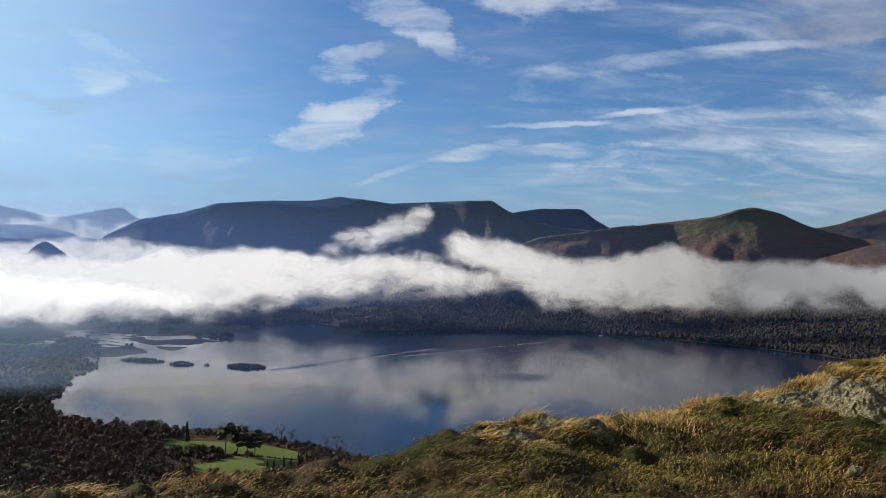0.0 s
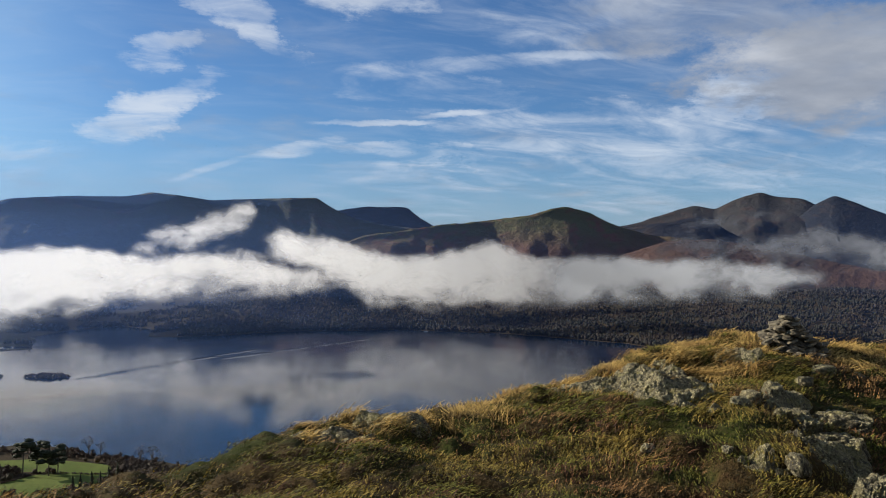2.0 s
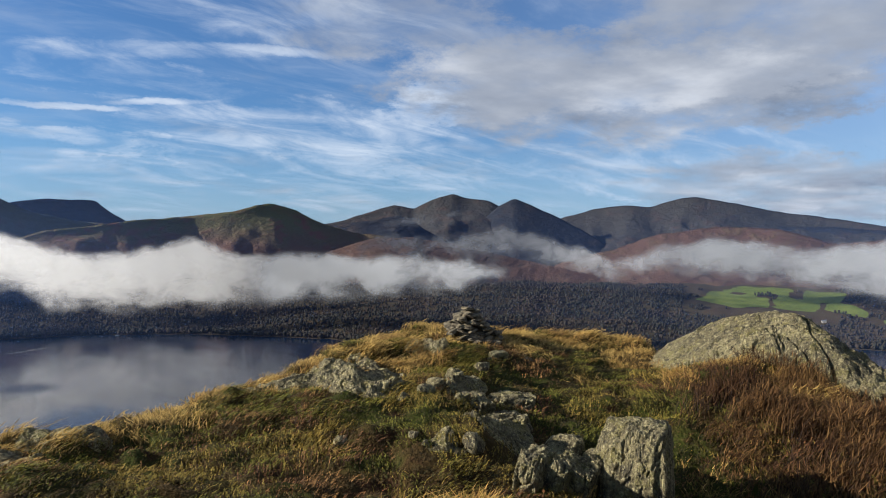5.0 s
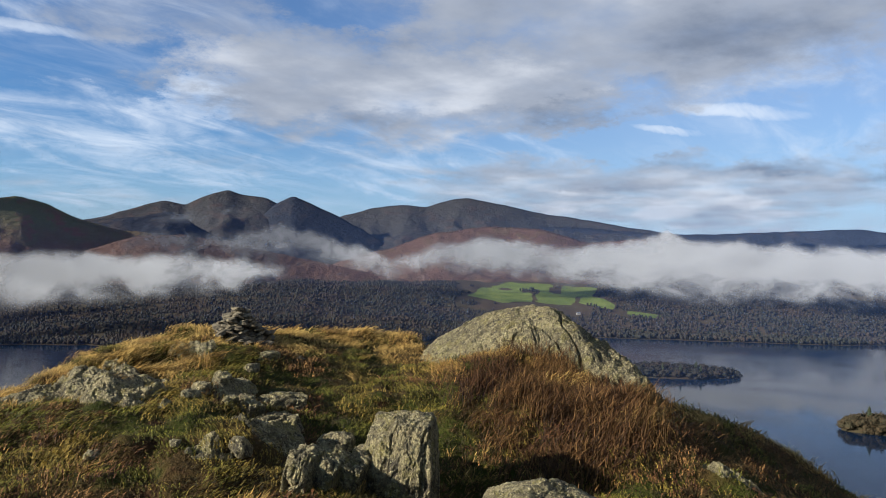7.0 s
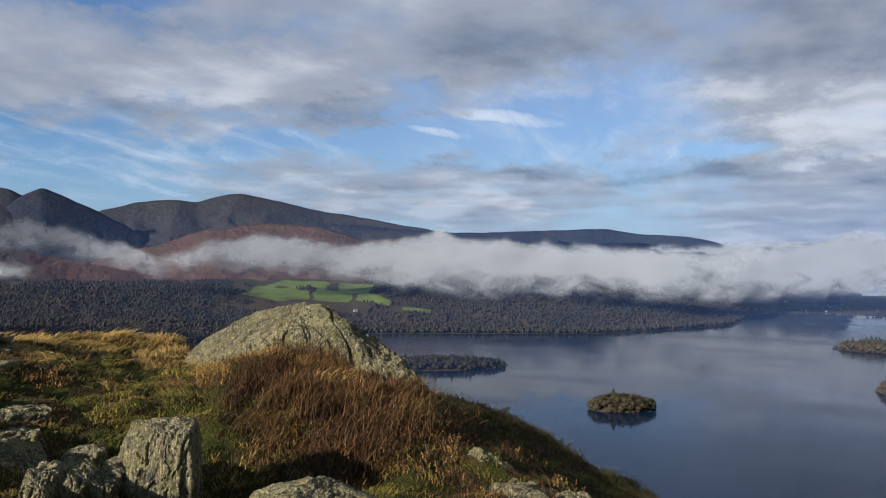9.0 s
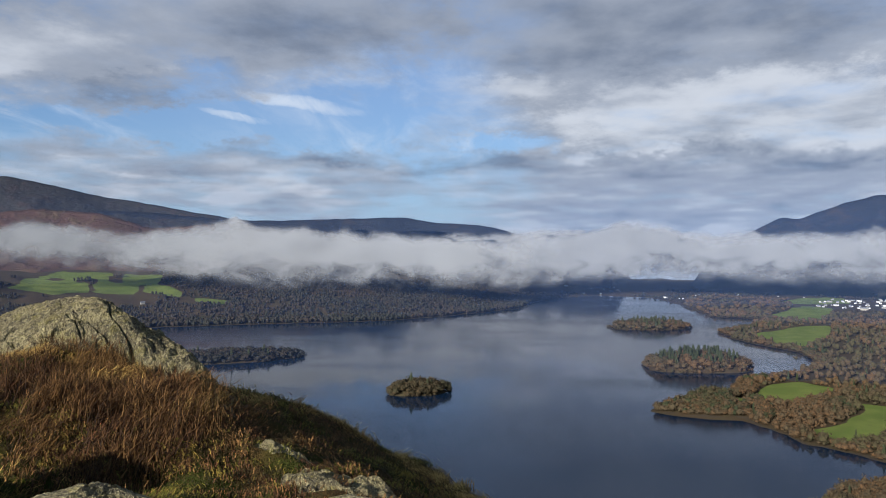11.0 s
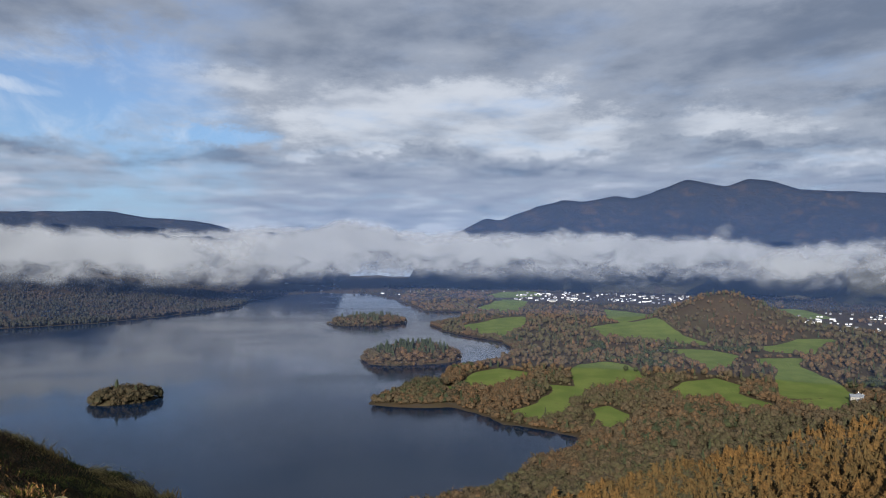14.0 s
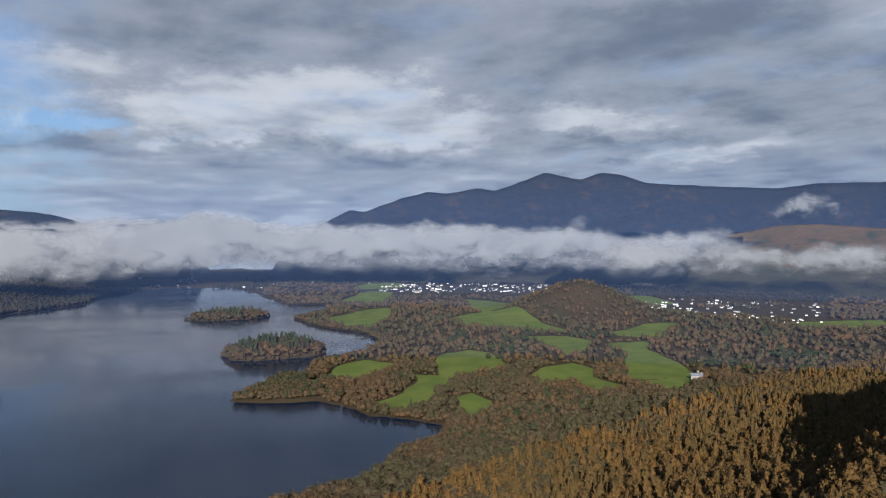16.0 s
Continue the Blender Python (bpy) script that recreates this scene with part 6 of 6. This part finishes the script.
def build_cairn():
    top = new("cairn")
    x, y, z = at(36.7, 18.6)
    top.location = (x, y, z - 0.1)
    r = random.Random(3)
    shapes = []
    for k in range(8):
        b = bmesh.new()
        bmesh.ops.create_icosphere(b, subdivisions=2, radius=1)
        for v in b.verts:
            w = v.co / max(abs(v.co.x), abs(v.co.y), abs(v.co.z))
            v.co = v.co.lerp(w, 0.55) * (1 + 0.28 * noise.noise(v.co * 1.6 + Vector((k * 5.0, 0, 0))))
        me = bpy.data.meshes.new("stone")
        b.to_mesh(me)
        b.free()
        me.materials.append(M_CAIRN)
        shapes.append(me)
    h = 0.0
    while h < 0.74:
        wide = 0.72 * (1 - (h / 0.86) ** 0.85) + 0.08
        n = max(4, int(wide * 26))
        for k in range(n):
            a, q = 2 * math.pi * (k + r.random() * 0.7) / n, wide * r.uniform(0.55, 1.08)
            s = new("stone", r.choice(shapes))
            s.parent = top
            s.matrix_basis = pose(q * math.cos(a) * 1.08 - 0.24 * h, q * math.sin(a) - 0.16 * h, h + r.uniform(-0.03, 0.04), r.uniform(-22, 22), r.uniform(-22, 22), math.degrees(a) + r.uniform(-40, 40)) @ Matrix.Diagonal(
                (r.uniform(0.07, 0.17), r.uniform(0.07, 0.17), r.uniform(0.026, 0.06), 1))
        h += 0.062
    core = bmesh.new()
    bmesh.ops.create_cone(core, cap_ends=True, segments=14, radius1=0.56, radius2=0.06, depth=0.7, matrix=Matrix.Translation((-0.05, -0.03, 0.35)))
    part("core", core, M_CAIRN, top)
    cap = new("stone", shapes[2])
    cap.parent = top
    cap.matrix_basis = pose(-0.19, -0.13, 0.80, 4, 6, 30) @ Matrix.Diagonal((0.17, 0.13, 0.05, 1))
    tagged(top, "conical cairn of stacked flat grey stones on the knoll", "cairn")


build_cairn()


# ---- grass ----
def grass(name, label, mat, seed, tufts, az, r, per, tall, spread, lean, keep, wide=0.008, thin=0.4):
    rng = np.random.default_rng(seed)
    a, d = rng.uniform(*az, tufts), np.sqrt(rng.uniform(r[0] ** 2, r[1] ** 2, tufts))
    x, y = d * np.sin(np.radians(a)), d * np.cos(np.radians(a))
    clump = fbm(x / 0.26, y / 0.34, 2, seed + 9, 0.4)
    pit = np.exp(-((a - 53.2) / 2.2) ** 2 - ((d - 11.5) / 1.0) ** 2) > 0.4
    ok = keep(x, y, a, d, rng) & (clump > thin) & ~pit
    x, y, clump = x[ok], y[ok], clump[ok]
    z = crag_height(x, y)
    size = rng.uniform(0.7, 1.15, len(x)) * (0.25 + 0.6 * vnoise(x / 0.9, y / 0.9, seed) + 1.3 * clump)
    tone = np.clip(vnoise(x / 0.7, y / 0.7, seed + 2) * 0.7 + rng.uniform(0, 0.35, len(x)), 0, 1)
    i = np.repeat(np.arange(len(x)), per)
    n = len(i)
    t, out = rng.uniform(0, 2 * np.pi, n), np.abs(rng.normal(0, 1, n))
    bx, by = x[i] + rng.normal(0, 1, n) * spread * size[i], y[i] + rng.normal(0, 1, n) * spread * size[i]
    bz = z[i] - 0.02
    h = tall * size[i] * rng.uniform(0.5, 1.15, n) * (0.68 + 0.32 * smooth01((np.degrees(np.arctan2(x, y)) - 14) / 14))[i]
    bow = (0.35 + 1.1 * vnoise(x / 0.45, y / 0.45, seed + 5) + rng.uniform(-0.2, 0.35, len(x)))[i]
    way = (2.4 * (vnoise(x / 0.8, y / 0.8, seed + 6) - 0.5) + rng.uniform(-0.5, 0.5, len(x)))[i]
    lx, ly = lean[0] * np.cos(way) - lean[1] * np.sin(way), lean[0] * np.sin(way) + lean[1] * np.cos(way)
    dx = np.cos(t) * out * 0.4 * h + lx * bow * 2.2 * h
    dy = np.sin(t) * out * 0.4 * h + ly * bow * 2.2 * h
    h = h / np.sqrt(1 + 1.2 * bow ** 2)
    tt = rng.uniform(0, np.pi, n)
    wx, wy = np.cos(tt) * wide * (0.6 + 0.8 * size[i]), np.sin(tt) * wide * (0.6 + 0.8 * size[i])
    v = np.empty((n, 5, 3))
    v[:, 0] = np.stack([bx - wx, by - wy, bz], -1)
    v[:, 1] = np.stack([bx + wx, by + wy, bz], -1)
    v[:, 2] = np.stack([bx + dx * 0.35 - wx * 0.8, by + dy * 0.35 - wy * 0.8, bz + h * 0.6], -1)
    v[:, 3] = np.stack([bx + dx * 0.35 + wx * 0.8, by + dy * 0.35 + wy * 0.8, bz + h * 0.6], -1)
    v[:, 4] = np.stack([bx + dx, by + dy, bz + h * 0.92], -1)
    f = np.array([(0, 1, 2), (2, 3, 4)])[None] + (np.arange(n) * 5)[:, None, None]
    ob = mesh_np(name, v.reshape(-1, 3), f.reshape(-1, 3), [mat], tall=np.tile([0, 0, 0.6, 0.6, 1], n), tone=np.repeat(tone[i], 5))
    tagged(ob, label, "grass", kind="stuff")


def brink_at(a):
    b = np.array(BRINK, float)
    return np.interp(a, b[:, 0], b[:, 1]), np.interp(a, b[:, 0], b[:, 3])


def on_rock(x, y):
    hit = np.zeros(np.shape(x), bool)
    for az, r, w in ((53.0, 19.2, 1.0), (56.5, 19.0, 1.35), (60.0, 18.3, 1.2), (62.6, 17.4, 0.9), (65.0, 16.5, 0.7), (48.3, 11.6, 0.42), (44.4, 11.3, 0.3), (41.2, 11.1, 0.32), (43.5, 12.9, 0.26), (39.7, 14.5, 0.4), (39.2, 13.3, 0.32),
                     (58.2, 10.2, 0.6), (36.7, 18.6, 0.7)):
        hit |= (x - r * math.sin(radians(az))) ** 2 + (y - r * math.cos(radians(az))) ** 2 < w * w
    for az, r, w, dp in OUTCROPS:
        a = radians(az)
        u, v = ((x - r * math.sin(a)) * math.cos(a) - (y - r * math.cos(a)) * math.sin(a)) / w, ((x - r * math.sin(a)) * math.sin(a) + (y - r * math.cos(a)) * math.cos(a)) / dp
        hit |= (np.hypot(u, v) < 0.72) & (vnoise(x / 0.25, y / 0.25, 77) > 0.2)
    return hit


def gold_here(x, y, a, d, rng):
    e, m = brink_at(a)
    k = (d - m) / (e - m)
    want = 0.20 + 0.85 * smooth01((k - 0.45) / 0.5) - 0.85 * smooth01((7 - a) / 10) + 0.35 * smooth01((9.4 - d) / 1.0) * smooth01((a - 6) / 10) - 0.75 * smooth01((a - 63) / 5) * smooth01((e - 0.8 - d) / 1.5) - 0.55 * smooth01((a - 67) / 4)
    patch = vnoise(x / 1.3, y / 1.3, 41)
    return (d < e + 1.2) & ~on_rock(x, y) & (patch * 0.9 + rng.uniform(0, 0.35, len(x)) < want)


def green_here(x, y, a, d, rng):
    e, m = brink_at(a)
    return (d < e + 0.6) & ~on_rock(x, y) & (vnoise(x / 1.6, y / 1.6, 43) + rng.uniform(-0.2, 0.2, len(x)) > 0.42 + 0.12 * smooth01((a - 64) / 6))


def rush_here(x, y, a, d, rng):
    e, m = brink_at(a)
    k = (d - m) / (e - m)
    core = np.exp(-((a - 59.5) / 6.0) ** 2 - ((d - 14.9) / 2.0) ** 2)
    return (core > rng.uniform(0.15, 0.8, len(x))) & ~on_rock(x, y) & (k < 0.9)


def sward_here(x, y, a, d, rng):
    e, m = brink_at(a)
    return (d < e + 0.8) & ~on_rock(x, y)


def bracken_here(x, y, a, d, rng):
    # russet fronds in loose drifts
    e, m = brink_at(a)
    return (d < e) & ~on_rock(x, y) & (vnoise(x / 1.1, y / 1.1, 47) + 0.42 * smooth01((10 - a) / 14) * smooth01((11.5 - d) / 2) + 0.3 * smooth01((a - 64) / 6) + 0.12 * (vnoise(x / 0.3, y / 0.3, 48) - 0.5) > 0.60)


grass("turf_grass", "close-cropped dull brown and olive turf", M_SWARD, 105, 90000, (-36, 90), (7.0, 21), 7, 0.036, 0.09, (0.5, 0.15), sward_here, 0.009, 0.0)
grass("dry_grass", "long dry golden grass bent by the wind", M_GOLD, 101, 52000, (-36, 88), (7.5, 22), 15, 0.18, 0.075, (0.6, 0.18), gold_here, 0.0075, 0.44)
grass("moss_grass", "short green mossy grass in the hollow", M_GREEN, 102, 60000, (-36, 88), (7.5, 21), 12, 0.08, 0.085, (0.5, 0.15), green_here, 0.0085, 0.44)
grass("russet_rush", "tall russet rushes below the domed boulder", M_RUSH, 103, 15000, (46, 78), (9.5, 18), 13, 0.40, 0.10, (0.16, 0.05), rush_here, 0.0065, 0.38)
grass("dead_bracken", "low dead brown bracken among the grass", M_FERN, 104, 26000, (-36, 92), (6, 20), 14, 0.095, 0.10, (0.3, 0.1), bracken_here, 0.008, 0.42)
